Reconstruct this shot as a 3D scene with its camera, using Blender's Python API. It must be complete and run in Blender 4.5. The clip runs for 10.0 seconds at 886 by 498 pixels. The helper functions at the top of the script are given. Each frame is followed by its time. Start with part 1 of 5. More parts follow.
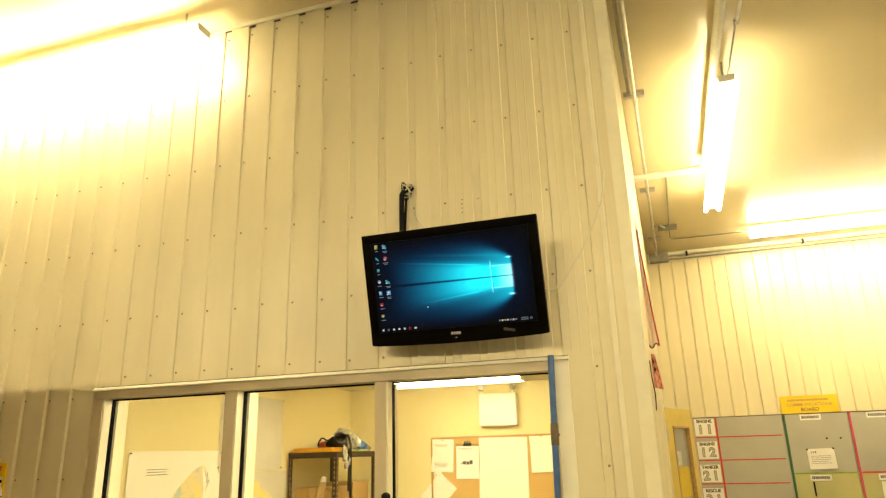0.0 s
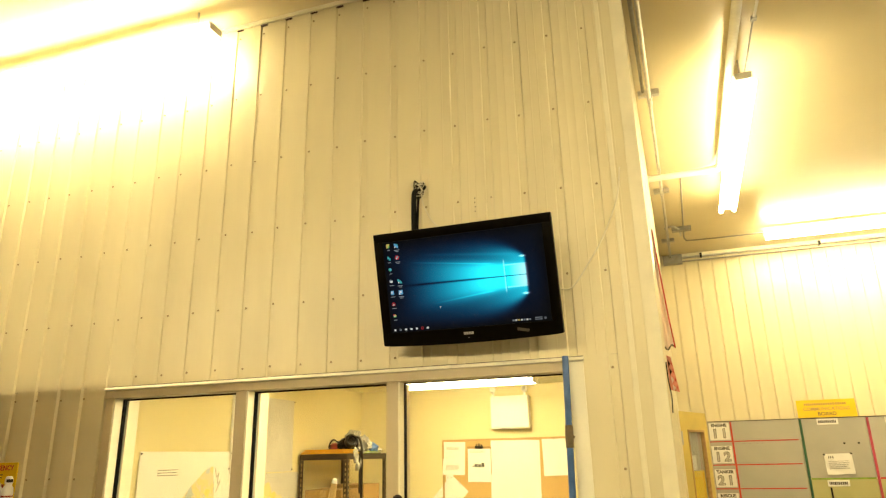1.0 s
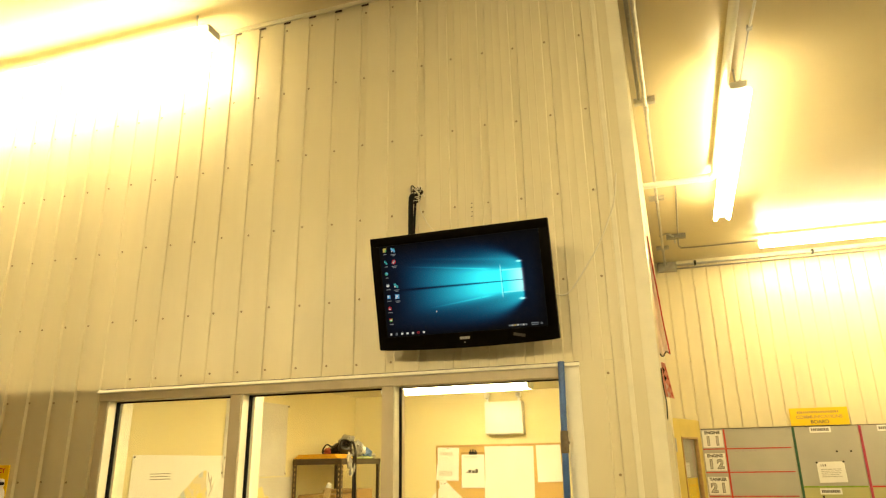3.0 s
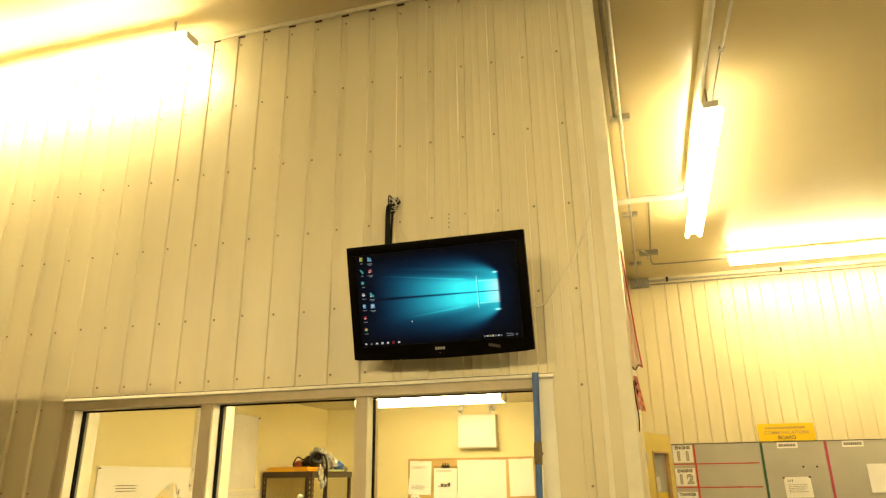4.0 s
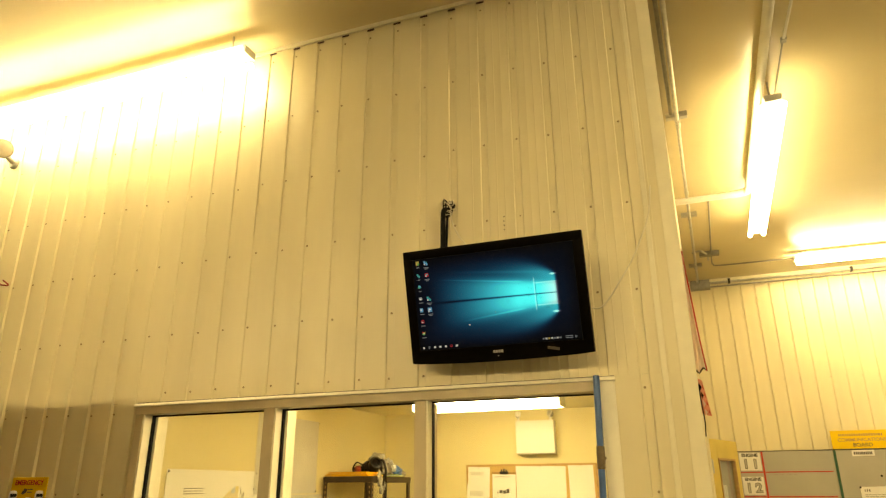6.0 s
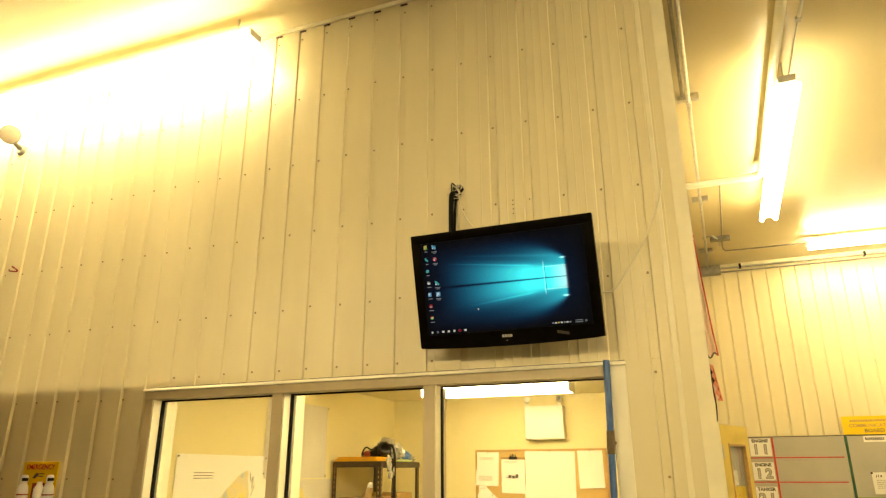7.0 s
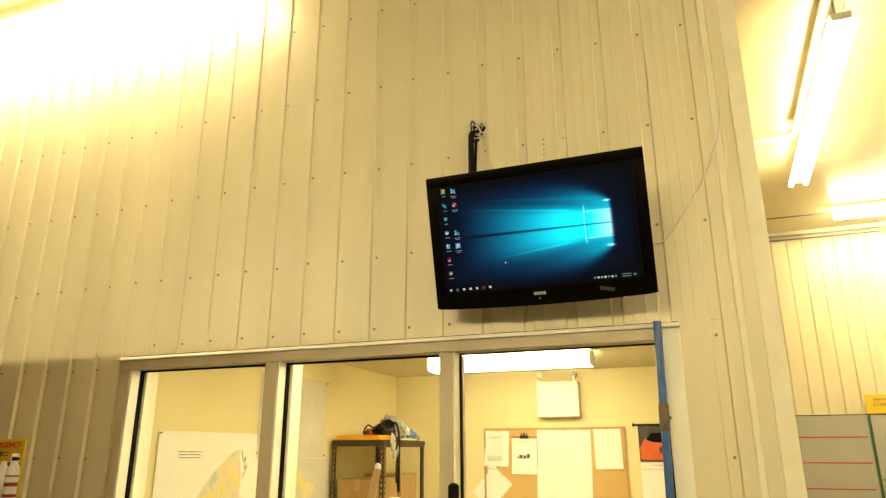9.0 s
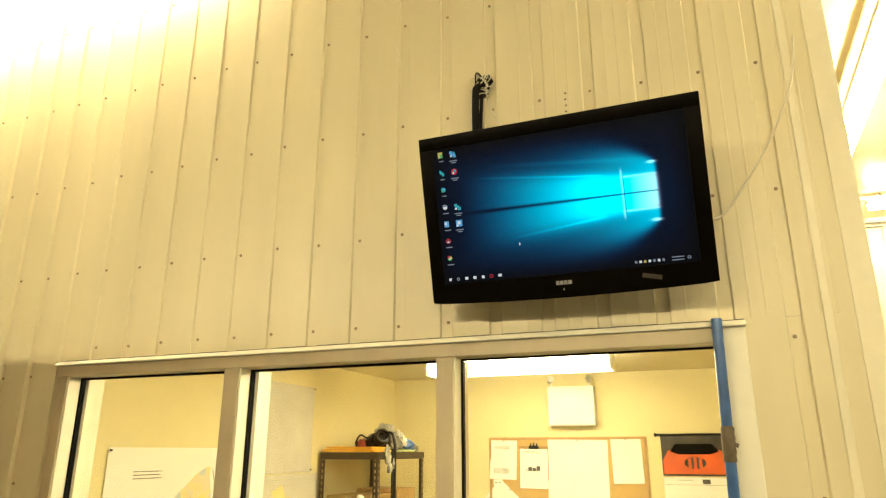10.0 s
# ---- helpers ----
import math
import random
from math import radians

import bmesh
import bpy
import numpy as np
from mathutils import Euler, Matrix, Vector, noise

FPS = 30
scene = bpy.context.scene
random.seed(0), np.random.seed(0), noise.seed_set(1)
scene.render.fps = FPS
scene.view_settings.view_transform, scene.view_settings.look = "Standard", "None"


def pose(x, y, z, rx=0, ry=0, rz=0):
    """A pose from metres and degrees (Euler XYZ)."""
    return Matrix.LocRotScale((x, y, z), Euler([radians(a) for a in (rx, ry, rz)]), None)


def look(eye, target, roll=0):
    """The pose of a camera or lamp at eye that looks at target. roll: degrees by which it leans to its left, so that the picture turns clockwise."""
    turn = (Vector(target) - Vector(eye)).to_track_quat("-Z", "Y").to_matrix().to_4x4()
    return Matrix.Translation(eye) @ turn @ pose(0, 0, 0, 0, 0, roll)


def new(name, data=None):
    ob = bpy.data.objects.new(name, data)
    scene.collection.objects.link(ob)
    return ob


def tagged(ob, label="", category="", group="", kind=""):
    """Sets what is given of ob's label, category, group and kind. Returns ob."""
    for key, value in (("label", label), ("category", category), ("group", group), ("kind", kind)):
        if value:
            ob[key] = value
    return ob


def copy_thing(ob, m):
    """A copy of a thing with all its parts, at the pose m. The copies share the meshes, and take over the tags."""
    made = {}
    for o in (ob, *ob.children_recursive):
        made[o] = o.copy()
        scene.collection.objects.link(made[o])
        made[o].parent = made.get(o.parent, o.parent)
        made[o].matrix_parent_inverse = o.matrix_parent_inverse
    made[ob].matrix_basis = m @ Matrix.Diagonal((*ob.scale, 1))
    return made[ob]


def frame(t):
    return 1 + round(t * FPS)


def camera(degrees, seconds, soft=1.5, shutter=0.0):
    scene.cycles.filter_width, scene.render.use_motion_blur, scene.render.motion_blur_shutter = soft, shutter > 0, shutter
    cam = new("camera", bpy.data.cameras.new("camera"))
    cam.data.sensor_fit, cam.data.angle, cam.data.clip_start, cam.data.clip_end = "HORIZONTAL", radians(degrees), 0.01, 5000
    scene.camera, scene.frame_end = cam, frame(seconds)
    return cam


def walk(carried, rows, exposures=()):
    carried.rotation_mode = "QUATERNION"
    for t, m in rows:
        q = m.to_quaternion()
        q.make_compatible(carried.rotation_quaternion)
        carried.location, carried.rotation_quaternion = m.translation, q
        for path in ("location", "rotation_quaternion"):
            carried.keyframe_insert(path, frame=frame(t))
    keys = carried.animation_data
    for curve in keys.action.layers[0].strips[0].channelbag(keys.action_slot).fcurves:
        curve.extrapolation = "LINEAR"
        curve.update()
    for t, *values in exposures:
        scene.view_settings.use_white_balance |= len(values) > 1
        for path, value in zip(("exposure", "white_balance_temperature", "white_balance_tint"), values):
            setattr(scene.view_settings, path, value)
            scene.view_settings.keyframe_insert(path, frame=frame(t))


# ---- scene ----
cam = camera(67.2, 10.0, 1.25)
PATH = [
    (0, (-0.068, 0.176, 1.679), (-0.632, 2.002, 2.266), -1.68),
    (0.5, (-0.066, 0.215, 1.672), (-0.643, 2.036, 2.263), -1.59),
    (1, (-0.088, 0.213, 1.674), (-0.682, 2.026, 2.270), -1.32),
    (1.5, (-0.097, 0.208, 1.676), (-0.706, 2.017, 2.276), -1.23),
    (2, (-0.097, 0.201, 1.677), (-0.717, 2.005, 2.277), -1.05),
    (3.3, (-0.097, 0.209, 1.661), (-0.622, 2.034, 2.288), -0.94),
    (3.5, (-0.091, 0.209, 1.655), (-0.584, 2.037, 2.299), -0.90),
    (4, (-0.104, 0.205, 1.650), (-0.604, 2.028, 2.302), -0.81),
    (4.5, (-0.111, 0.201, 1.642), (-0.644, 2.013, 2.302), -0.66),
    (5, (-0.119, 0.203, 1.646), (-0.700, 1.995, 2.322), -0.52),
    (5.5, (-0.119, 0.203, 1.641), (-0.740, 1.978, 2.323), -0.38),
    (7, (-0.133, 0.241, 1.635), (-0.808, 2.012, 2.270), -0.23),
    (7.5, (-0.131, 0.245, 1.633), (-0.818, 2.018, 2.253), -0.14),
    (8, (-0.124, 0.249, 1.633), (-0.818, 2.022, 2.244), -0.14),
    (8.2, (-0.129, 0.287, 1.633), (-0.819, 2.063, 2.240), -0.19),
    (8.5, (-0.168, 0.396, 1.617), (-0.859, 2.177, 2.211), -0.23),
    (8.7, (-0.257, 0.493, 1.610), (-0.940, 2.278, 2.199), -0.12),
    (9, (-0.371, 0.614, 1.634), (-1.043, 2.406, 2.217), -0.11),
    (9.2, (-0.417, 0.720, 1.637), (-1.088, 2.512, 2.220), -0.11),
    (9.5, (-0.443, 0.917, 1.666), (-1.123, 2.707, 2.245), -0.02),
    (9.7, (-0.481, 1.032, 1.708), (-1.161, 2.821, 2.291), -0.07),
    (10, (-0.531, 1.097, 1.726), (-1.214, 2.885, 2.306), -0.02),
]
walk(cam, [(t, look(eye, target, roll)) for t, eye, target, roll in PATH], [
    (0.0, -0.48, 6750, 10), (1.0, -0.37, 6850, 10), (2.0, -0.36, 7100, 10), (3.5, -0.58, 7400, 10), (4.5, -0.68, 7750, 10), (5.5, -0.86, 8400, 10),
    (7.0, -0.58, 7800, 10), (7.5, -0.50, 7650, 10), (8.0, -0.44, 7450, 10), (8.5, -0.29, 6950, 10), (9.0, -0.51, 6600, 10), (9.5, -0.59, 6450, 10), (10.0, -0.34, 6300, 10)])

# ---- world and exposure ----
world = bpy.data.worlds.new("world")
scene.world = world
world.use_nodes = True
world.node_tree.nodes["Background"].inputs[0].default_value = (0.05, 0.045, 0.03, 1)
world.node_tree.nodes["Background"].inputs[1].default_value = 0.2

LAMP = (1.0, 0.83, 0.47)
HALL, OFFICE = 100.0, 55.0

# ---- plan ----
WALL = 3.02       # front of the television wall
CEIL = 4.10       # hall ceiling
BACK = 8.99       # far wall of the side bay
SIDE = -0.100     # face of the return wall
PITCH, FIRST = 0.1605, -0.289
# how each area's own plan is set into the hall
HOME = Matrix()
LEANING = Matrix(((1, 0.0157, 0, -0.0157 * WALL), (0, 1, 0, 0), (0, 0, 1, 0), (0, 0, 0, 1)))            # the return wall stands slightly out of square
OVERHEAD = Matrix(((1.0345, 0.0283, 0, -0.1138), (-0.0067, 1.138, 0, -0.572), (0, 0, 1, 0), (0, 0, 0, 1)))  # pipes under the bay ceiling
BAY_WALL = Matrix(((1.086, 0, 0, 0.0967), (0, 1, 0, 0), (0, 0, 1.0759, -0.372), (0, 0, 0, 1)))          # boards on the bay's back wall
AREA = HOME


# ---- materials ----
def mat(name, base, rough=0.5, metal=0.0, vary=0.08, scale=6.0, bump=0.0, fine=60.0, stretch=(1, 1, 1), coat=0.0, gloss=0.5):
    m = bpy.data.materials.new(name)
    m.use_nodes = True
    t = m.node_tree
    p = t.nodes["Principled BSDF"]
    p.inputs["Roughness"].default_value = rough
    p.inputs["Metallic"].default_value = metal
    p.inputs["Coat Weight"].default_value = coat
    p.inputs["Specular IOR Level"].default_value = gloss
    co = t.nodes.new("ShaderNodeTexCoord")
    mp = t.nodes.new("ShaderNodeMapping")
    mp.inputs["Scale"].default_value = stretch
    t.links.new(co.outputs["Object"], mp.inputs["Vector"])
    big = t.nodes.new("ShaderNodeTexNoise")
    big.inputs["Scale"].default_value = scale
    big.inputs["Detail"].default_value = 5
    small = t.nodes.new("ShaderNodeTexNoise")
    small.inputs["Scale"].default_value = fine
    small.inputs["Detail"].default_value = 3
    for n in (big, small):
        t.links.new(mp.outputs[0], n.inputs["Vector"])
    ramp = t.nodes.new("ShaderNodeValToRGB")
    lo, hi = ramp.color_ramp.elements
    lo.position, hi.position = 0.3, 0.7
    lo.color = (*[c * (1 - vary) for c in base], 1)
    hi.color = (*[min(1, c * (1 + vary * 0.6)) for c in base], 1)
    t.links.new(big.outputs["Fac"], ramp.inputs["Fac"])
    t.links.new(ramp.outputs["Color"], p.inputs["Base Color"])
    r = t.nodes.new("ShaderNodeMapRange")
    r.inputs["To Min"].default_value = max(0.02, rough - 0.08)
    r.inputs["To Max"].default_value = min(1, rough + 0.08)
    t.links.new(small.outputs["Fac"], r.inputs["Value"])
    t.links.new(r.outputs[0], p.inputs["Roughness"])
    if bump:
        b = t.nodes.new("ShaderNodeBump")
        b.inputs["Strength"].default_value = bump
        b.inputs["Distance"].default_value = 0.004
        t.links.new(small.outputs["Fac"], b.inputs["Height"])
        t.links.new(b.outputs[0], p.inputs["Normal"])
    return m


def glow(name, colour, strength):
    m = bpy.data.materials.new(name)
    m.use_nodes = True
    t = m.node_tree
    t.nodes.clear()
    e = t.nodes.new("ShaderNodeEmission")
    e.inputs[0].default_value, e.inputs[1].default_value = (*colour, 1), strength
    o = t.nodes.new("ShaderNodeOutputMaterial")
    t.links.new(e.outputs[0], o.inputs[0])
    return m


def glass(name):
    m = bpy.data.materials.new(name)
    m.use_nodes = True
    t = m.node_tree
    t.nodes.clear()
    a, b = t.nodes.new("ShaderNodeBsdfTransparent"), t.nodes.new("ShaderNodeBsdfGlossy")
    a.inputs[0].default_value = (0.95, 0.96, 0.94, 1)
    b.inputs["Roughness"].default_value = 0.02
    f, x, o = t.nodes.new("ShaderNodeLayerWeight"), t.nodes.new("ShaderNodeMixShader"), t.nodes.new("ShaderNodeOutputMaterial")
    f.inputs[0].default_value = 0.5
    p, q = t.nodes.new("ShaderNodeMath"), t.nodes.new("ShaderNodeMath")
    p.operation, q.operation = "POWER", "MULTIPLY_ADD"
    p.inputs[1].default_value, q.inputs[1].default_value, q.inputs[2].default_value = 5.0, 0.9, 0.035
    t.links.new(f.outputs["Facing"], p.inputs[0])
    t.links.new(p.outputs[0], q.inputs[0])
    t.links.new(q.outputs[0], x.inputs[0])
    t.links.new(a.outputs[0], x.inputs[1])
    t.links.new(b.outputs[0], x.inputs[2])
    t.links.new(x.outputs[0], o.inputs[0])
    return m


def screen_picture():
    """The lit panel: its colour is stored per corner of the panel's own grid."""
    m = bpy.data.materials.new("lit_panel")
    m.use_nodes = True
    t = m.node_tree
    p = t.nodes["Principled BSDF"]
    p.inputs["Base Color"].default_value = (0.002, 0.002, 0.002, 1)
    p.inputs["Roughness"].default_value = 0.25
    p.inputs["Specular IOR Level"].default_value = 0.12
    a = t.nodes.new("ShaderNodeAttribute")
    a.attribute_name = "picture"
    t.links.new(a.outputs["Color"], p.inputs["Emission Color"])
    p.inputs["Emission Strength"].default_value = SCREEN
    return m


SCREEN = 2.3
M_SIDING = mat("painted_steel", (0.77, 0.69, 0.46), 0.34, 0, 0.10, 3.0, 0.10, 22, (1, 1, 0.20))
M_TRIM = mat("trim_steel", (0.84, 0.78, 0.58), 0.35, 0, 0.06, 9, 0.03)
M_CEIL = mat("ceiling_sheet", (0.68, 0.59, 0.375), 0.33, 0, 0.05, 0.9, 0.02, 9)
# floor and unseen walls are kept dark so that little light bounces back
M_FLOOR = mat("concrete", (0.13, 0.127, 0.115), 0.6, 0, 0.25, 1.6, 0.2, 40)
M_PLAIN = mat("hall_paint", (0.17, 0.15, 0.105), 0.55, 0, 0.08, 2.0, 0.05)
# dark brown for the added shading panel, keeps its bounced light low and warm
M_PANEL = mat("shade_panel_brown", (0.17, 0.095, 0.04), 0.6, 0, 0.15, 3.0, 0.05)
M_DRYWALL = mat("office_paint", (0.74, 0.655, 0.37), 0.62, 0, 0.04, 2.2, 0.05, 120)
M_OCEIL = mat("office_ceiling", (0.76, 0.69, 0.48), 0.7, 0, 0.05, 4, 0.2, 90)
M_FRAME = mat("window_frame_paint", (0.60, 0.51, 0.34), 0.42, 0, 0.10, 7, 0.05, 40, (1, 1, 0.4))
# lit copy of the frame paint: light falling on the frame is in the colour
M_FRAME_LIT = mat("lit_frame_paint", (0.90, 0.86, 0.70), 0.45, 0, 0.06, 8, 0.03)
M_BLACK = mat("black_plastic", (0.008, 0.007, 0.006), 0.35, 0, 0.3, 20, 0.02, gloss=0.3)
M_GLOSSBLACK = mat("gloss_black_plastic", (0.0030, 0.0022, 0.0014), 0.34, 0, 0.2, 15, 0.0, gloss=0.035)
M_RUBBER = mat("black_rubber", (0.006, 0.005, 0.004), 0.7, 0, 0.3, 30, 0.1, gloss=0.15)
M_SCREW = mat("screw_zinc", (0.36, 0.27, 0.15), 0.5, 0.35, 0.25, 80, 0.1)
M_STEEL = mat("galvanised_steel", (0.52, 0.51, 0.47), 0.36, 0.75, 0.18, 25, 0.1)
M_BOX = mat("steel_box", (0.33, 0.32, 0.28), 0.5, 0.3, 0.15, 20, 0.1)
M_PVC = mat("white_plastic_pipe", (0.80, 0.79, 0.73), 0.35, 0, 0.05, 10, 0.0)
M_WHITE = mat("white_enamel", (0.82, 0.81, 0.77), 0.35, 0, 0.04, 10, 0.02)
M_PAPER = mat("white_paper", (0.82, 0.81, 0.77), 0.8, 0, 0.04, 6, 0.1, 200)
M_PRINT = mat("printed_ink", (0.10, 0.09, 0.08), 0.8, 0, 0.25, 60)
M_FADED = mat("faded_grey_ink", (0.48, 0.46, 0.40), 0.8, 0, 0.2, 40)
M_GREYPRINT = mat("faint_ink", (0.38, 0.36, 0.33), 0.8, 0, 0.25, 60)
M_CORK = mat("cork", (0.56, 0.37, 0.14), 0.85, 0, 0.09, 120, 0.3, 260)
M_OAK = mat("oak_edging", (0.45, 0.28, 0.11), 0.5, 0, 0.25, 9, 0.1, 60, (0.4, 4, 4))
M_BLUE = mat("blue_enamel", (0.045, 0.12, 0.33), 0.33, 0, 0.25, 16, 0.05)
M_TAPE = mat("brown_tape", (0.12, 0.09, 0.055), 0.6, 0, 0.35, 40, 0.3)
M_YELLOW = mat("yellow_sign", (0.84, 0.58, 0.025), 0.45, 0, 0.06, 6, 0.02)
M_DOOR = mat("ochre_door_paint", (0.60, 0.46, 0.10), 0.4, 0, 0.1, 5, 0.05)
M_RED = mat("red_tape", (0.55, 0.035, 0.03), 0.5, 0, 0.2, 20)
M_SALMON = mat("salmon_cloth", (0.72, 0.30, 0.22), 0.85, 0, 0.2, 30, 0.2, 200)
M_PINK = mat("pink_tape", (0.42, 0.05, 0.09), 0.5, 0, 0.2, 20)
M_GREEN = mat("green_tape", (0.02, 0.10, 0.05), 0.5, 0, 0.2, 20)
M_LIME = mat("lime_tape", (0.22, 0.36, 0.05), 0.5, 0, 0.2, 20)
M_GREYBOARD = mat("grey_board", (0.41, 0.395, 0.34), 0.42, 0, 0.08, 2.5, 0.02)
M_OLIVEBOARD = mat("olive_board", (0.45, 0.43, 0.20), 0.45, 0, 0.10, 3, 0.02)
M_RACK = mat("brown_rack_steel", (0.055, 0.038, 0.022), 0.5, 0.3, 0.3, 12, 0.1)
M_SHELFB = mat("particle_board", (0.42, 0.29, 0.13), 0.8, 0, 0.2, 40, 0.2, 150)
M_CARD = mat("cardboard", (0.37, 0.235, 0.09), 0.85, 0, 0.12, 6, 0.1, 60, (6, 1, 1))
M_ORANGE = mat("orange_paint", (0.62, 0.10, 0.015), 0.4, 0, 0.25, 6)
M_DARKPHOTO = mat("dark_print", (0.055, 0.045, 0.035), 0.35, 0, 0.6, 9)
M_FOLDER = mat("yellow_folder", (0.66, 0.34, 0.02), 0.6, 0, 0.15, 12)
M_LIMEPAPER = mat("lime_paper", (0.45, 0.62, 0.10), 0.7, 0, 0.1, 12)
M_BAG = mat("clear_bag", (0.34, 0.325, 0.28), 0.18, 0, 0.3, 30, 0.5, 50)
M_WOOD = mat("ash_wood", (0.55, 0.38, 0.17), 0.5, 0, 0.2, 12, 0.1, 60, (6, 6, 0.5))
M_CLOTH = mat("white_flag_cloth", (0.80, 0.70, 0.62), 0.85, 0, 0.1, 12, 0.3, 200)
t = M_CLOTH.node_tree
tr, mx = t.nodes.new("ShaderNodeBsdfTranslucent"), t.nodes.new("ShaderNodeMixShader")
tr.inputs[0].default_value = (0.85, 0.70, 0.60, 1)
mx.inputs[0].default_value = 0.65
t.links.new(t.nodes["Principled BSDF"].outputs[0], mx.inputs[1])
t.links.new(tr.outputs[0], mx.inputs[2])
t.links.new(mx.outputs[0], t.nodes["Material Output"].inputs[0])
M_CABLE = mat("white_cable", (0.76, 0.70, 0.54), 0.45, 0, 0.1, 30)
# rusty screw holes, and the dark that stands for shade in openings
M_RUST_SHADE = mat("rust_and_hole_shade", (0.06, 0.035, 0.02), 0.8, 0, 0.3, 60)
M_DULLRED = mat("red_tie", (0.30, 0.04, 0.03), 0.5, 0, 0.2, 30)
M_LENS = mat("lamp_lens", (0.55, 0.50, 0.40), 0.15, 0, 0.1, 30)
M_GLASS = glass("clear_glass")
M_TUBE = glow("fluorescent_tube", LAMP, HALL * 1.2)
M_WALLTUBE = glow("worn_fluorescent_tube", LAMP, HALL * 1.0)
M_BAYTUBE = glow("bright_fluorescent_tube", LAMP, HALL * 1.85)
M_MIDTUBE = glow("newer_fluorescent_tube", LAMP, HALL * 0.92)
M_OTUBE = glow("office_tube", LAMP, OFFICE)
M_SCREEN = screen_picture()


def map_print(name, cells, grain=9):
    """Printed map areas: irregular cells in the given inks."""
    m = bpy.data.materials.new(name)
    m.use_nodes = True
    t = m.node_tree
    p = t.nodes["Principled BSDF"]
    p.inputs["Roughness"].default_value = 0.75
    co = t.nodes.new("ShaderNodeTexCoord")
    n = t.nodes.new("ShaderNodeTexNoise")
    n.inputs["Scale"].default_value = 9
    mx = t.nodes.new("ShaderNodeMixRGB")
    mx.inputs[0].default_value = 0.12
    v = t.nodes.new("ShaderNodeTexVoronoi")
    v.inputs["Scale"].default_value = grain
    r = t.nodes.new("ShaderNodeValToRGB")
    r.color_ramp.interpolation = "CONSTANT"
    for i, c in enumerate(cells):
        e = r.color_ramp.elements[i] if i < 2 else r.color_ramp.elements.new(0.5)
        e.position, e.color = i / len(cells), (*c, 1)
    t.links.new(co.outputs["Object"], n.inputs["Vector"])
    t.links.new(co.outputs["Object"], mx.inputs[1])
    t.links.new(n.outputs["Color"], mx.inputs[2])
    t.links.new(mx.outputs[0], v.inputs["Vector"])
    t.links.new(v.outputs["Color"], r.inputs["Fac"])
    t.links.new(r.outputs["Color"], p.inputs["Base Color"])
    return m


M_PLAN = mat("plan_paper", (0.62, 0.59, 0.52), 0.8, 0, 0.10, 7, 0.1, 200)
M_MAP = map_print("map_inks", [(0.52, 0.55, 0.55), (0.70, 0.62, 0.44), (0.50, 0.55, 0.58), (0.72, 0.62, 0.32), (0.66, 0.60, 0.48), (0.58, 0.62, 0.45)], 24)
M_MAPY = map_print("map_yellow_inks", [(0.76, 0.64, 0.20), (0.74, 0.64, 0.28), (0.74, 0.66, 0.38)])
M_MAPG = map_print("map_pale_inks", [(0.74, 0.73, 0.68), (0.72, 0.71, 0.67), (0.75, 0.74, 0.69)])


# ---- mesh helpers ----
def thing(name, at=(0, 0, 0), label="", category="", group="", m=None, kind=""):
    ob = new(name)
    ob.empty_display_size = 0.05
    ob.matrix_basis = m if m is not None else Matrix.Translation(AREA @ Vector(at))
    return tagged(ob, label, category, group, kind)


def part(name, bm, material, parent=None, label="", local=False, smooth=0, kind=""):
    """Links a bmesh as one mesh object, built in world metres, or in its parent's own axes (local)."""
    if not local:
        bm.transform(AREA)
    me = bpy.data.meshes.new(name)
    bm.to_mesh(me)
    bm.free()
    return place(name, me, material, parent, label, local, smooth, kind)


def place(name, me, material, parent=None, label="", local=False, smooth=0, kind=""):
    if material is not None and not me.materials:
        me.materials.append(material)
    if smooth:
        me.polygons.foreach_set("use_smooth", [True] * len(me.polygons))
        me.set_sharp_from_angle(angle=radians(smooth))
    ob = new(name, me)
    if parent is not None:
        ob.parent = parent
        if not local and parent.parent is None:
            ob.matrix_parent_inverse = parent.matrix_basis.inverted()
    return tagged(ob, label, "", "", kind)


def bx(bm, x0, x1, y0, y1, z0, z1, bev=0.0, m=None):
    b = bmesh.new()
    bmesh.ops.create_cube(b, size=1)
    for v in b.verts:
        v.co = Vector(((x0 + x1) / 2 + v.co.x * (x1 - x0), (y0 + y1) / 2 + v.co.y * (y1 - y0), (z0 + z1) / 2 + v.co.z * (z1 - z0)))
    if bev:
        bmesh.ops.bevel(b, geom=list(b.edges), offset=bev, segments=2, profile=0.6, affect="EDGES")
    if m is not None:
        b.transform(m)
    me = bpy.data.meshes.new("tmp")
    b.to_mesh(me)
    b.free()
    bm.from_mesh(me)
    bpy.data.meshes.remove(me)
    return bm


def box(x0, x1, y0, y1, z0, z1, bev=0.0, m=None):
    return bx(bmesh.new(), x0, x1, y0, y1, z0, z1, bev, m)


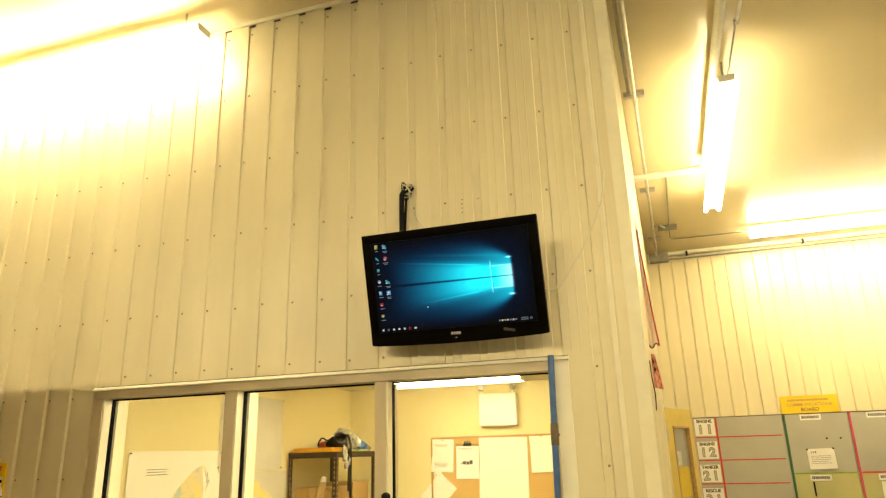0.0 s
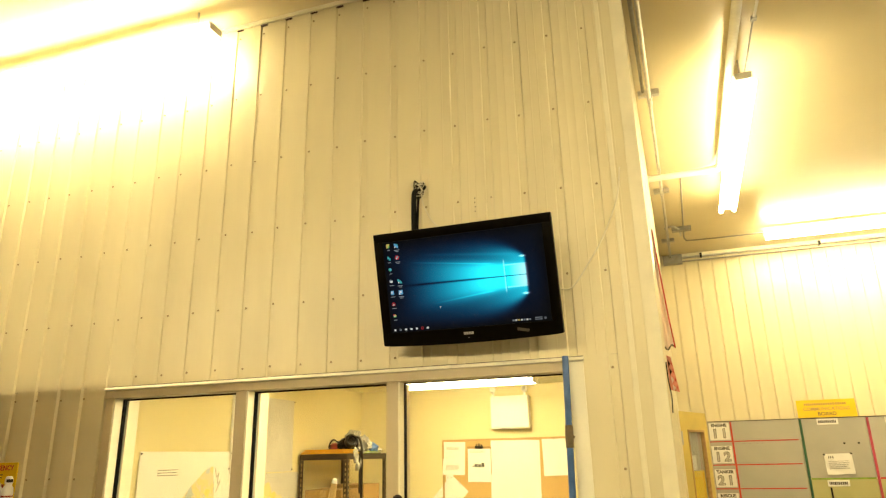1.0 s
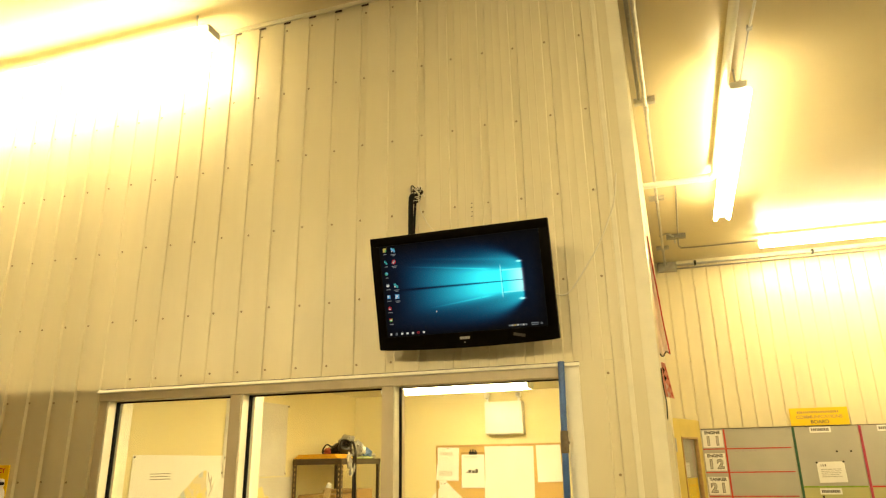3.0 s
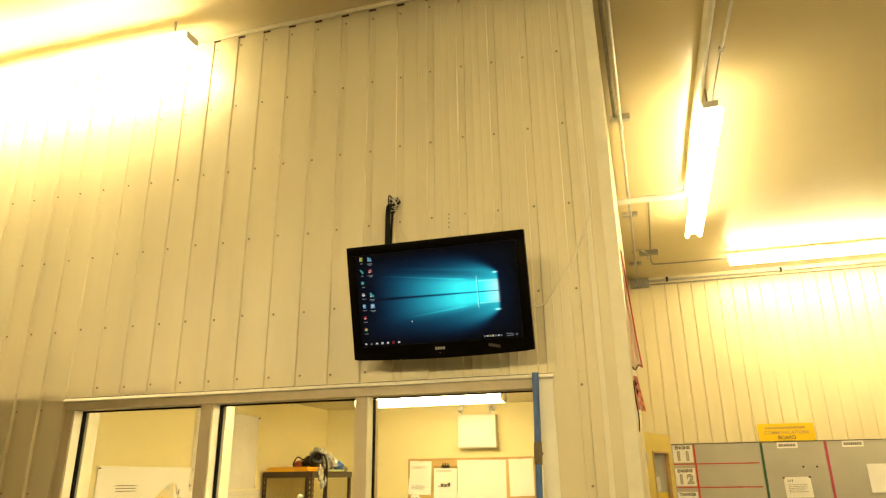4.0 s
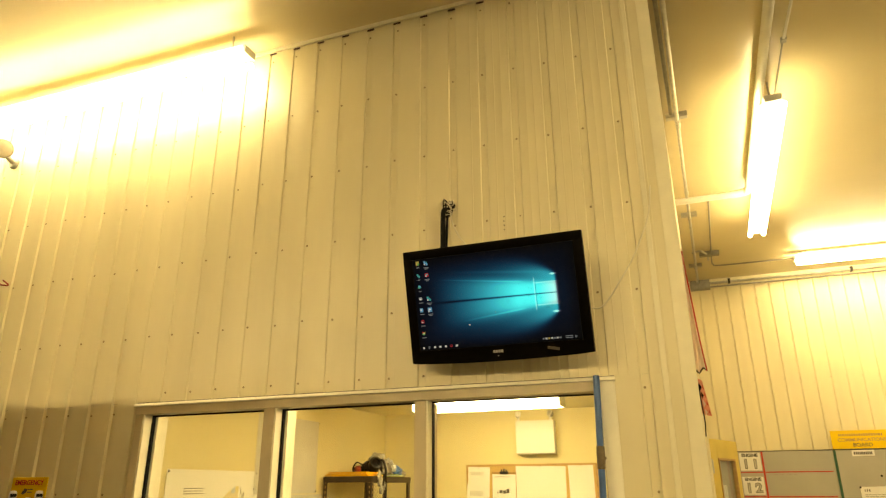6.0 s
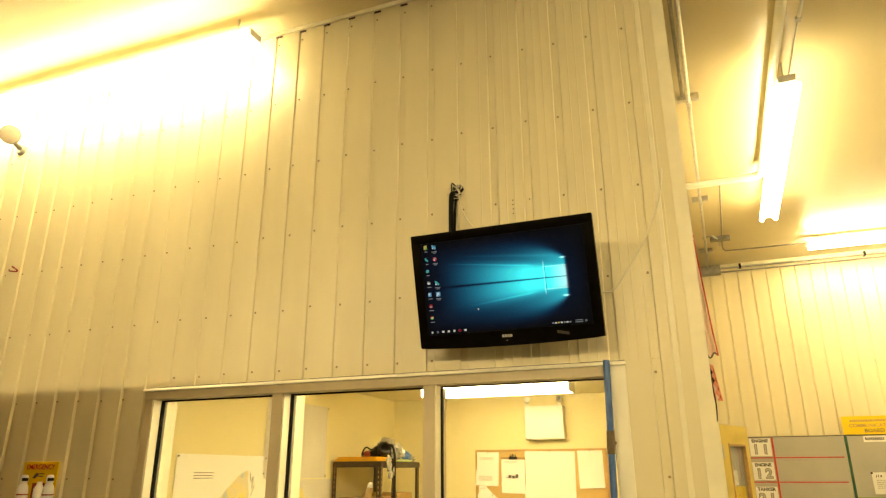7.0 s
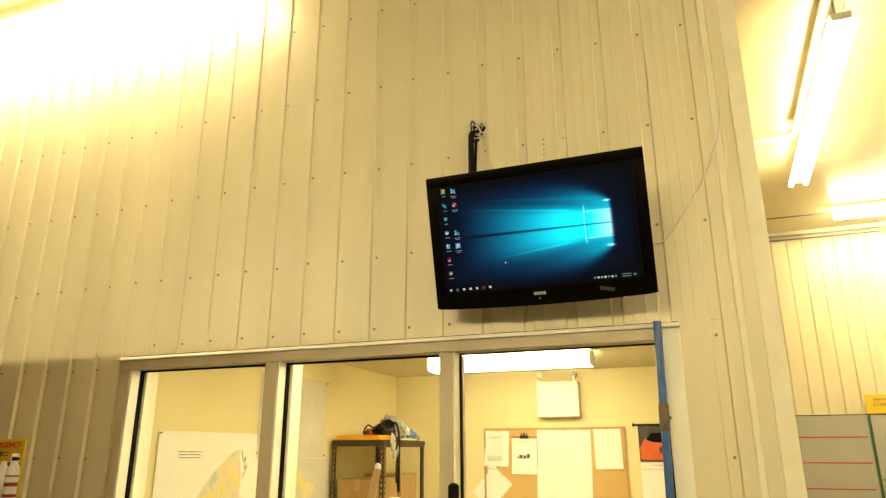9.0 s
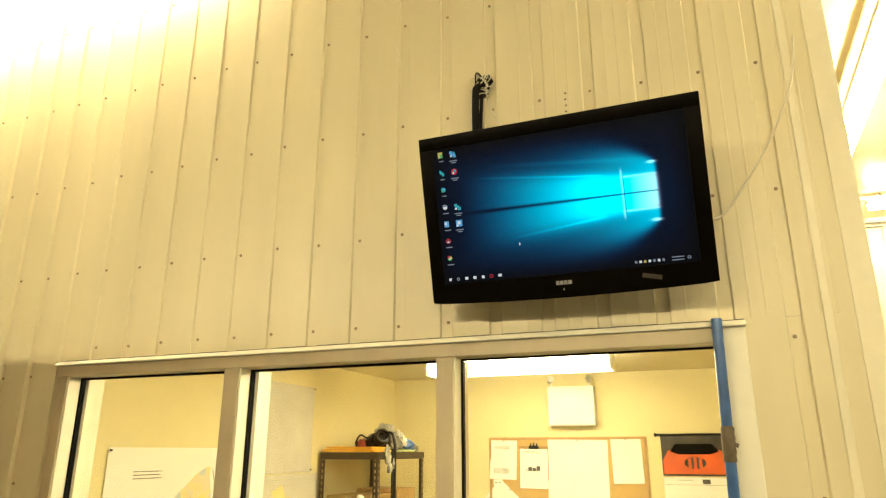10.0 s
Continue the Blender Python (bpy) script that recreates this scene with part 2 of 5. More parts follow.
def tube(pts, r, seg=10, bm=None, cap=True):
    bm = bm or bmesh.new()
    pts = [Vector(p) for p in pts]
    rings, n = [], None
    for i, p in enumerate(pts):
        d = (pts[min(i + 1, len(pts) - 1)] - pts[max(i - 1, 0)]).normalized()
        if n is None:
            n = d.orthogonal().normalized()
        n = (n - d * n.dot(d)).normalized()
        b = d.cross(n)
        rr = r[i] if isinstance(r, (list, tuple)) else r
        rings.append([bm.verts.new(p + (n * math.cos(a) + b * math.sin(a)) * rr) for a in [2 * math.pi * k / seg for k in range(seg)]])
    for a, b in zip(rings, rings[1:]):
        for k in range(seg):
            bm.faces.new((a[k], a[(k + 1) % seg], b[(k + 1) % seg], b[k]))
    if cap:
        bm.faces.new(rings[0][::-1])
        bm.faces.new(rings[-1])
    return bm


def arc(pts, steps=6):
    """A smooth line through the points (Catmull-Rom)."""
    p = [Vector(q) for q in pts]
    p = [p[0] * 2 - p[1]] + p + [p[-1] * 2 - p[-2]]
    out = []
    for i in range(1, len(p) - 2):
        for k in range(steps):
            t = k / steps
            out.append(0.5 * (2 * p[i] + (p[i + 1] - p[i - 1]) * t + (2 * p[i - 1] - 5 * p[i] + 4 * p[i + 1] - p[i + 2]) * t * t + (3 * p[i] - p[i - 1] - 3 * p[i + 1] + p[i + 2]) * t ** 3))
    return out + [p[-2]]


def lathe(profile, m=None, seg=16, bm=None):
    """Turns (radius, height) pairs round the z axis."""
    bm = bm or bmesh.new()
    m = m or Matrix()
    rings = [[bm.verts.new(m @ Vector((r * math.cos(2 * math.pi * k / seg), r * math.sin(2 * math.pi * k / seg), h))) for k in range(seg)] for r, h in profile]
    for a, b in zip(rings, rings[1:]):
        for k in range(seg):
            bm.faces.new((a[k], a[(k + 1) % seg], b[(k + 1) % seg], b[k]))
    bm.faces.new(rings[0][::-1])
    bm.faces.new(rings[-1])
    return bm


def slab(poly, d, m=None, bm=None):
    """A flat outline in x and z, d thick towards +y."""
    bm = bm or bmesh.new()
    m = m or Matrix()
    f = [bm.verts.new(m @ Vector((x, 0, z))) for x, z in poly]
    g = [bm.verts.new(m @ Vector((x, d, z))) for x, z in poly]
    bm.faces.new(f)
    bm.faces.new(g[::-1])
    for i in range(len(f)):
        j = (i + 1) % len(f)
        bm.faces.new((f[i], g[i], g[j], f[j]))
    bmesh.ops.recalc_face_normals(bm, faces=bm.faces)
    return bm


def sheet(w, h, m, curl=0.01, seed=0, nx=6, nz=8, t=0.0012):
    """A sheet of paper hung from its top edge, w by h, with slightly lifted lower corners."""
    bm = bmesh.new()
    rows = []
    for j in range(nz + 1):
        row = []
        for i in range(nx + 1):
            u, v = i / nx, j / nz
            lift = curl * v * v * (0.35 + 0.65 * abs(2 * u - 1) ** 2) * (0.7 + 0.3 * math.sin(seed * 2.1 + u * 3)) + 0.0015 * math.sin(seed + u * 5 + v * 4)
            row.append(Vector((u * w, -0.003 - abs(lift), -v * h)))
        rows.append(row)
    front = [[bm.verts.new(m @ c) for c in row] for row in rows]
    back = [[bm.verts.new(m @ (c + Vector((0, t, 0)))) for c in row] for row in rows]
    for j in range(nz):
        for i in range(nx):
            bm.faces.new((front[j][i], front[j + 1][i], front[j + 1][i + 1], front[j][i + 1]))
            bm.faces.new((back[j][i], back[j][i + 1], back[j + 1][i + 1], back[j + 1][i]))
    for j in range(nz):
        for i in (0, nx):
            q = (front[j][i], back[j][i], back[j + 1][i], front[j + 1][i])
            bm.faces.new(q if i == 0 else q[::-1])
    for i in range(nx):
        bm.faces.new((front[0][i], front[0][i + 1], back[0][i + 1], back[0][i]))
        bm.faces.new((front[nz][i + 1], front[nz][i], back[nz][i], back[nz][i + 1]))
    return bm


def crumple(c, r, seed, sub=3, rough=0.35):
    b = bmesh.new()
    bmesh.ops.create_icosphere(b, subdivisions=sub, radius=1)
    for v in b.verts:
        n = noise.noise(v.co * 1.6 + Vector((seed * 7.3, 0, 0))) + 0.5 * noise.noise(v.co * 4.1 + Vector((0, seed * 3.1, 0)))
        q = v.co * (1 + rough * n)
        v.co = Vector((c[0] + q.x * r[0], c[1] + q.y * r[1], max(c[2] - r[2] * 0.8, c[2] + q.z * r[2])))
    return b


def lettering(name, words, size, m, material, parent, local=False, fat=0.0):
    cu = bpy.data.curves.new(name, "FONT")
    cu.body, cu.size, cu.align_x, cu.align_y, cu.extrude, cu.offset = words, size, "CENTER", "CENTER", 0.0006, fat
    tmp = new("tmp", cu)
    me = bpy.data.meshes.new_from_object(tmp.evaluated_get(bpy.context.evaluated_depsgraph_get()))
    bpy.data.objects.remove(tmp)
    me.transform(m if local else AREA @ m)
    return place(name, me, material, parent, "", local)


def bars(x0, x1, zs, y, h, cut=0.1, seed=1, word=(0.10, 0.26), gap=0.5):
    """Rows of small printed bars that stand for unreadable words, on a sheet facing -y."""
    rnd = random.Random(seed)
    bm = bmesh.new()
    for z in zs:
        x = x0
        end = x1 - rnd.random() * cut * (x1 - x0)
        while x < end:
            w = min(end - x, (x1 - x0) * rnd.uniform(*word))
            if w > 0.002:
                bx(bm, x, x + w * 0.9, y - 0.0008, y, z - h / 2, z + h / 2)
            x += w + h * gap
    return bm


# ---- setting: siding ----
def siding(name, parent, u0, u1, z0, z1, to, d=0.010, minor=True, steps=None, half=0.017, first=FIRST):
    """One ribbed steel sheet: wide flats with narrow sunk grooves; to(u, depth, z) gives the place."""
    us = [(u0, 0.0)]
    k = math.floor((u0 - first) / PITCH) - 1
    while first + k * PITCH < u1 + PITCH:
        g = first + k * PITCH
        row = [(g - half - 0.004, 0), (g - half, d), (g + half, d), (g + half + 0.004, 0)]
        if minor:
            for s in (0.060, 0.098):
                row += [(g + s - 0.004, 0), (g + s, -0.0010), (g + s + 0.004, 0)]
        us += [(u, q) for u, q in row if u0 + 0.001 < u < u1 - 0.001]
        k += 1
    us.append((u1, 0.0))
    n = steps or max(2, int((z1 - z0) / 0.15))
    bm = bmesh.new()
    grid = []
    for j in range(n + 1):
        z = z0 + (z1 - z0) * j / n
        grid.append([bm.verts.new(to(u, q + 0.0022 * noise.noise((u * 4.5, 1.7, z * 1.8)), z)) for u, q in us])
    for a, b in zip(grid, grid[1:]):
        for i in range(len(us) - 1):
            bm.faces.new((a[i], a[i + 1], b[i + 1], b[i]))
    return part(name, bm, M_SIDING, parent, smooth=14)


floor = part("floor", box(-8.2, 9.2, -12.2, 9.2, -0.12, 0), M_FLOOR, kind="structure", label="grey concrete floor of the hall")
tagged(floor, category="floor")
ceiling = part("ceiling", box(-8.2, 9.2, -12.2, 9.2, CEIL, CEIL + 0.12), M_CEIL, kind="structure", label="glossy white sheet ceiling of the hall")
tagged(ceiling, category="ceiling")
WX0, WX1, WZ0, WZ1 = -2.860, -0.409, 0.95, 2.05
b = box(-8.1, WX0, WALL + 0.016, WALL + 0.12, 0, CEIL)
bx(b, WX1, -0.2, WALL + 0.016, WALL + 0.12, 0, CEIL)
bx(b, WX0, WX1, WALL + 0.016, WALL + 0.12, WZ1, CEIL)
bx(b, WX0, WX1, WALL + 0.016, WALL + 0.12, 0, WZ0)
wall_n = tagged(part("wall_north", b, M_PLAIN, kind="structure"), "ribbed cream steel wall with a long office window", "wall")
AREA = LEANING
b = box(-0.2, SIDE - 0.016, WALL + 0.016, 6.185, 0, CEIL)
bx(b, -0.2, SIDE - 0.016, 7.02, BACK + 0.1, 0, CEIL)
bx(b, -0.2, SIDE - 0.016, 6.185, 7.02, 2.04, CEIL)
wall_r = tagged(part("wall_return", b, M_PLAIN, kind="structure"), "cream steel return wall with an office door", "wall")
AREA = HOME
wall_b = tagged(part("wall_back", box(-0.2, 9.2, BACK + 0.016, BACK + 0.14, 0, CEIL), M_PLAIN, kind="structure"), "ribbed cream steel wall behind the boards", "wall")
# unseen closing walls, dark to hold the fill light down
for nm, c in (("wall_west", (-8.2, -8.1, -12.2, 9.2)), ("wall_east", (9.1, 9.2, -12.1, BACK)), ("wall_south", (-8.1, 9.2, -12.2, -12.1))):
    tagged(part(nm, box(*c, 0, CEIL), M_PLAIN, kind="structure"), "plain hall wall out of view, coloured dark to cut bounced light", "wall")
# unseen blocker, added to cast the shadow edge at the window head's height
tagged(part("shade_panel", box(-8.1, -2.25, 1.20, 1.30, 0, 2.575), M_PANEL, kind="structure"), "unseen brown panel added to shade the lower left of the ribbed wall", "wall")

north = lambda u, q, z: (u, WALL - 0.008 + q, z)
SEAMS = [FIRST - (4.5 + 6 * k) * PITCH for k in range(8)]      # sheets lap on the flats
for c, a in zip([-0.150] + SEAMS, SEAMS + [-8.1]):
    siding("siding_panel", wall_n, a, c, WZ1 + 0.012, CEIL - 0.02, north, d=0.007 if c > -2.0 else 0.011, minor=a > -1.2)
    if c < WX0 or a < WX0:
        siding("siding_panel", wall_n, a, min(c, WX0), 0, WZ1 + 0.012, north, d=0.016, minor=False)
    if c > WX0:
        siding("siding_panel", wall_n, max(a, WX0), min(c, WX1), 0, WZ0, north)
siding("siding_panel", wall_n, WX1, -0.150, 0, WZ1 + 0.012, north, minor=False)
east = lambda u, q, z: (SIDE - q, u, z)
AREA = LEANING
for a, c, z0 in ((WALL + 0.02, 4.5, 0), (4.5, 6.185, 0), (6.185, 7.02, 2.052), (7.02, BACK, 0)):
    siding("siding_panel", wall_r, a, c, z0, CEIL - 0.02, east, minor=False)
AREA = HOME
far = lambda u, q, z: (u, BACK + q, z)
x = SIDE
while x < 9:
    siding("siding_panel", wall_b, x, min(9.1, x + 6 * PITCH), 0, CEIL - 0.02, far, d=0.012, minor=False, steps=10, half=0.006, first=0.123)
    x += 6 * PITCH

# trims
b = box(-0.151, SIDE + 0.006, WALL - 0.0115, WALL - 0.004, 0, CEIL - 0.002, 0.0015)
bx(b, SIDE + 0.001, SIDE + 0.0055, WALL - 0.0035, WALL + 0.06, 0, CEIL - 0.002)
bx(b, -0.222, -0.200, WALL - 0.013, WALL - 0.0075, 0, CEIL - 0.002, 0.003)
tagged(part("trim_corner", b, M_TRIM, kind="structure"), "folded cream steel corner trim", "trim")
b = box(-8.1, SIDE + 0.006, WALL - 0.022, WALL - 0.018, CEIL - 0.022, CEIL)
bx(b, -8.1, SIDE + 0.006, WALL - 0.022, WALL - 0.010, CEIL - 0.025, CEIL - 0.021)
tagged(part("trim_ceiling", b, M_TRIM, kind="structure"), "thin cream trim along the ceiling edge", "trim")
b = box(SIDE + 0.01, 6.1, BACK - 0.012, BACK - 0.002, CEIL - 0.05, CEIL)
tagged(part("trim_ceiling_bay", b, M_TRIM, kind="structure"), "thin cream trim along the bay ceiling", "trim")

# ---- setting: office behind the window ----
OX, OY, OC = -2.937, 6.256, 2.29
for nm, c, mt, lb, ct in (
        ("wall_office_left", (OX - 0.1, OX, WALL + 0.125, OY + 0.1, 0, OC), M_DRYWALL, "pale yellow painted office wall", "wall"),
        ("wall_office_back", (OX, -0.205, OY, OY + 0.1, 0, OC), M_DRYWALL, "pale yellow painted office wall", "wall"),
        ("wall_office_right", (-0.215, -0.203, WALL + 0.125, OY, 0, OC), M_DRYWALL, "pale yellow painted office wall", "wall"),
        ("ceiling_office", (OX - 0.1, -0.205, WALL + 0.125, OY + 0.1, OC, OC + 0.06), M_OCEIL, "cream office ceiling", "ceiling")):
    tagged(part(nm, box(*c), mt, kind="structure"), lb, ct)
b = box(OX, WX0 - 0.01, WALL + 0.125, WALL + 0.135, 0, OC)
bx(b, WX0 - 0.01, -0.22, WALL + 0.125, WALL + 0.135, WZ1 + 0.01, OC)
bx(b, WX0 - 0.01, -0.22, WALL + 0.125, WALL + 0.135, 0, WZ0 - 0.01)
bx(b, WX1 + 0.01, -0.22, WALL + 0.125, WALL + 0.135, WZ0, WZ1)
tagged(part("wall_office_front", b, M_DRYWALL, kind="structure"), "pale yellow painted office wall under the window", "wall")

# ---- setting: the three-light window ----
win = thing("window_1", (-1.63, WALL, WZ0), "long cream steel office window with three fixed panes", "window", kind="structure")
FY0, FY1 = WALL - 0.018, WALL + 0.055      # outer face and glazing line
part("header", box(WX0, -0.472, FY0, FY1 + 0.03, 2.000, 2.041, 0.003), M_FRAME, win)
# the cap's brightness from above is put into its lighter colour
part("drip_cap", slab([(0.004, 2.042), (-0.028, 2.042), (-0.028, 2.045), (-0.014, 2.058), (0.004, 2.058)], WX1 - WX0 + 0.011, pose(WX0 - 0.008, WALL, 0, 0, 0, 90) @ Matrix.Diagonal((1, -1, 1, 1))), M_FRAME_LIT, win, "folded steel drip cap, coloured lighter for light from above")
part("sill", box(WX0 - 0.01, WX1 + 0.01, FY0 - 0.03, FY1 + 0.08, WZ0, WZ0 + 0.05, 0.004), M_FRAME, win)
posts = [(WX0 + 0.004, -2.806), (-2.071, -2.011), (-1.2845, -1.2295), (-0.471, WX1)]
for a, c in posts:
    # the right-hand post takes the lit frame colour
    part("mullion", box(a, c, FY0 + 0.004, FY1 + 0.076, WZ0 + 0.05, 1.9995 if c < -0.5 else 2.041, 0.003), M_FRAME if c < -0.5 else M_FRAME_LIT, win)
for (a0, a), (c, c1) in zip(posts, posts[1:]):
    # stops facing the right-hand lamps carry that light as a paler colour
    part("reveal", box(a, a + 0.006, FY0 + 0.010, FY1 - 0.010, WZ0 + 0.05, 1.9995), M_FRAME_LIT, win, "stop beside the glass, coloured lighter for light from the right")
    g, top_g = (0.013, 1.993) if a < -1.3 else (0.012, 1.995)
    if a < -1.3:
        part("inner_reveal", box(a, a + 0.026, FY1 + 0.012, FY1 + 0.085, WZ0 + 0.05, 1.9995), M_FRAME_LIT, win, "stop behind the glass, coloured lighter for light from the right")
    b = box(a + 0.0005, a + g, FY1 - 0.008, FY1 + 0.010, WZ0 + 0.05, 1.9925)
    bx(b, c - 0.008, c - 0.0005, FY1 - 0.008, FY1 + 0.010, WZ0 + 0.05, 1.9925)
    bx(b, a + 0.0005, c - 0.0005, FY1 - 0.008, FY1 + 0.010, top_g, 1.9995)
    part("gasket", b, M_RUBBER, win, "black rubber glazing strip")
    pane = part("pane", box(a + g - 0.001, c - 0.007, FY1 - 0.002, FY1 + 0.003, WZ0 + 0.05, top_g + 0.001), M_GLASS, win, "clear glass pane")
    pane.visible_shadow = False


# ---- lamps ----
def strip_lamp(name, length, tubes, label, lit, rods=0.0, group=""):
    """A channel fixture along its own x axis, hung with its underside at z = 0; the tubes lie below the channel."""
    lamp = thing(name, (0, 0, 0), label, "ceiling light", group)
    h = length / 2
    b = slab([(-0.042, 0.032), (-0.057, 0.070), (0.057, 0.070), (0.042, 0.032), (0.038, 0.029), (-0.038, 0.029)], length, Matrix.Translation((-h, 0, 0)) @ pose(0, 0, 0, 0, 0, -90))
    part("housing", b, M_WHITE, lamp)
    for s in (-1, 1):
        part("end_cap", box(s * h - 0.008, s * h + 0.008, -0.050, 0.050, 0.026, 0.072, 0.004), M_WHITE, lamp)
    for y in tubes:
        for a, c in ((-h + 0.02, -0.015), (0.015, h - 0.02)) if length > 2 else ((-h + 0.02, h - 0.02),):
            part("tube", tube([(a, y, 0.008), (c, y, 0.008)], 0.019, 12), lit, lamp, smooth=40)
    if rods:
        for s in (-1, 1):
            part("hanger", tube([(s * (h - 0.12), 0, 0.07), (s * (h - 0.12), 0, rods)], 0.006, 8), M_STEEL, lamp)
    return lamp


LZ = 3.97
# model for the strip lights added out of view
unseen_lamp = strip_lamp("strip_light", 2.44, (-0.058, 0.058), "lit fluorescent strip light out of view, added to light the hall", M_TUBE, CEIL - LZ, "hall strip lights")
unseen_lamp.matrix_basis = pose(-6.8, -3.4, LZ)
wall_lamp = strip_lamp("strip_light", 2.44, (-0.058, 0.058), "lit white fluorescent strip light hung beside the ribbed wall", M_WALLTUBE, CEIL - 3.91, "hall strip lights")
wall_lamp.matrix_basis = pose(-3.461, 2.825, 3.91)
bay_lamp = strip_lamp("strip_light", 2.50, (-0.058, 0.058), "lit white fluorescent strip light hung on rods in the side bay", M_MIDTUBE, CEIL - 3.865, "hall strip lights")
bay_lamp.matrix_basis = pose(0.608, 5.555, 3.865, 0, 0, 88.5)
bay_row = strip_lamp("strip_light", 2.60, (-0.058, 0.058), "bright white fluorescent strip light beside the bay's back wall", M_BAYTUBE, CEIL - LZ, "hall strip lights")
bay_row.matrix_basis = pose(2.44, 8.19, LZ)
copy_thing(bay_row, pose(5.12, 8.19, LZ))
# unseen lamps added behind and right of the camera; rear row doubled for strength
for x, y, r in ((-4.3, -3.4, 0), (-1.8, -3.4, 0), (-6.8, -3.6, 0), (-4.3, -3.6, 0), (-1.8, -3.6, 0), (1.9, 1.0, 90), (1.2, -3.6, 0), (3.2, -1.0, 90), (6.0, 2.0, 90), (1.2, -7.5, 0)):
    copy_thing(unseen_lamp, pose(x, y, LZ, 0, 0, r))
AREA = Matrix.Translation((-1.577, 5.13, 0)) @ Matrix.Diagonal((0.95, 1, 1, 1)) @ Matrix.Translation((1.67, -5.33, 0))
ol = thing("office_light", (-1.67, 5.33, OC), "lit fluorescent light with a wrap diffuser on the office ceiling", "ceiling light")
part("base_plate", box(-2.275, -1.065, 5.27, 5.39, OC - 0.022, OC - 0.001), M_WHITE, ol)
b = slab([(-0.100, -0.024), (-0.102, -0.070), (-0.075, -0.108), (0.075, -0.108), (0.102, -0.070), (0.100, -0.024)], 1.18, pose(-2.26, 5.33, OC, 0, 0, -90))
part("diffuser", b, M_OTUBE, ol, "glowing prismatic cover")
for x in (-2.274, -1.078):
    part("end_cap", box(x, x + 0.012, 5.228, 5.432, OC - 0.110, OC - 0.020, 0.003), M_WHITE, ol)
copy_thing(ol, pose(-1.50, 3.74, OC))
AREA = HOME

# ---- television on the wall ----
TW, TH = 0.784, 0.491
tv = thing("television", m=pose(-0.8525, 2.884, 2.138, 15.6, 0.2, -0.9), label="black flat television tilted down on the wall, showing a blue desktop", category="television")
SX0, SX1, SZ0, SZ1 = -TW / 2 + 0.040, TW / 2 - 0.040, 0.055, 0.452
# the bezel's lower edge bows down a little towards the middle
b = slab([(-TW / 2, SZ0), (-TW / 2, 0.002)] + [(TW / 2 * k / 12, -0.010 * (1 - (k / 12) ** 2)) for k in range(-11, 12)] + [(TW / 2, 0.002), (TW / 2, SZ0)], 0.030)
bmesh.ops.bevel(b, geom=[e for e in b.edges if abs(e.verts[0].co.y) + abs(e.verts[1].co.y) < 1e-6 and max(v.co.z for v in e.verts) < 0.01], offset=0.004, segments=2, affect="EDGES")
bx(b, -TW / 2, TW / 2, 0.0, 0.030, SZ1, TH, 0.003)
bx(b, -TW / 2, SX0, 0.0, 0.030, SZ0 - 0.001, SZ1 + 0.001, 0.0012)
bx(b, SX1, TW / 2, 0.0, 0.030, SZ0 - 0.001, SZ1 + 0.001, 0.0012)
part("bezel", b, M_GLOSSBLACK, tv, local=True, smooth=30)
b = box(-TW / 2 + 0.012, TW / 2 - 0.012, 0.030, 0.052, 0.012, TH - 0.012, 0.008)
bx(b, -0.26, 0.26, 0.050, 0.085, 0.07, 0.40, 0.012)
part("back_cover", b, M_BLACK, tv, local=True, smooth=30)
part("wall_bracket", box(-0.11, 0.11, 0.075, 0.198, 0.14, 0.30, 0.004), M_BLACK, tv, local=True)
part("brand_badge", bx(bx(bx(bx(box(-0.024, -0.015, -0.0015, 0.001, 0.026, 0.037), -0.013, -0.004, -0.0015, 0.001, 0.026, 0.037), -0.002, 0.007, -0.0015, 0.001, 0.026, 0.037), 0.009, 0.019, -0.0015, 0.001, 0.026, 0.037), 0.0, 0.001, -0.001, 0.001, 0.026, 0.027), M_STEEL, tv, "small plain silver badge", local=True)
part("power_light", lathe([(0.0022, 0), (0.0022, 0.001)], pose(-0.004, 0.0003, 0.013, 90), 8), M_WHITE, tv, local=True)
part("badge_strip", box(0.205, 0.255, -0.0006, 0.001, 0.022, 0.034, m=pose(0.23, 0, 0.028, 0, 12) @ pose(-0.23, 0, -0.028)), M_DARKPHOTO, tv, local=True)


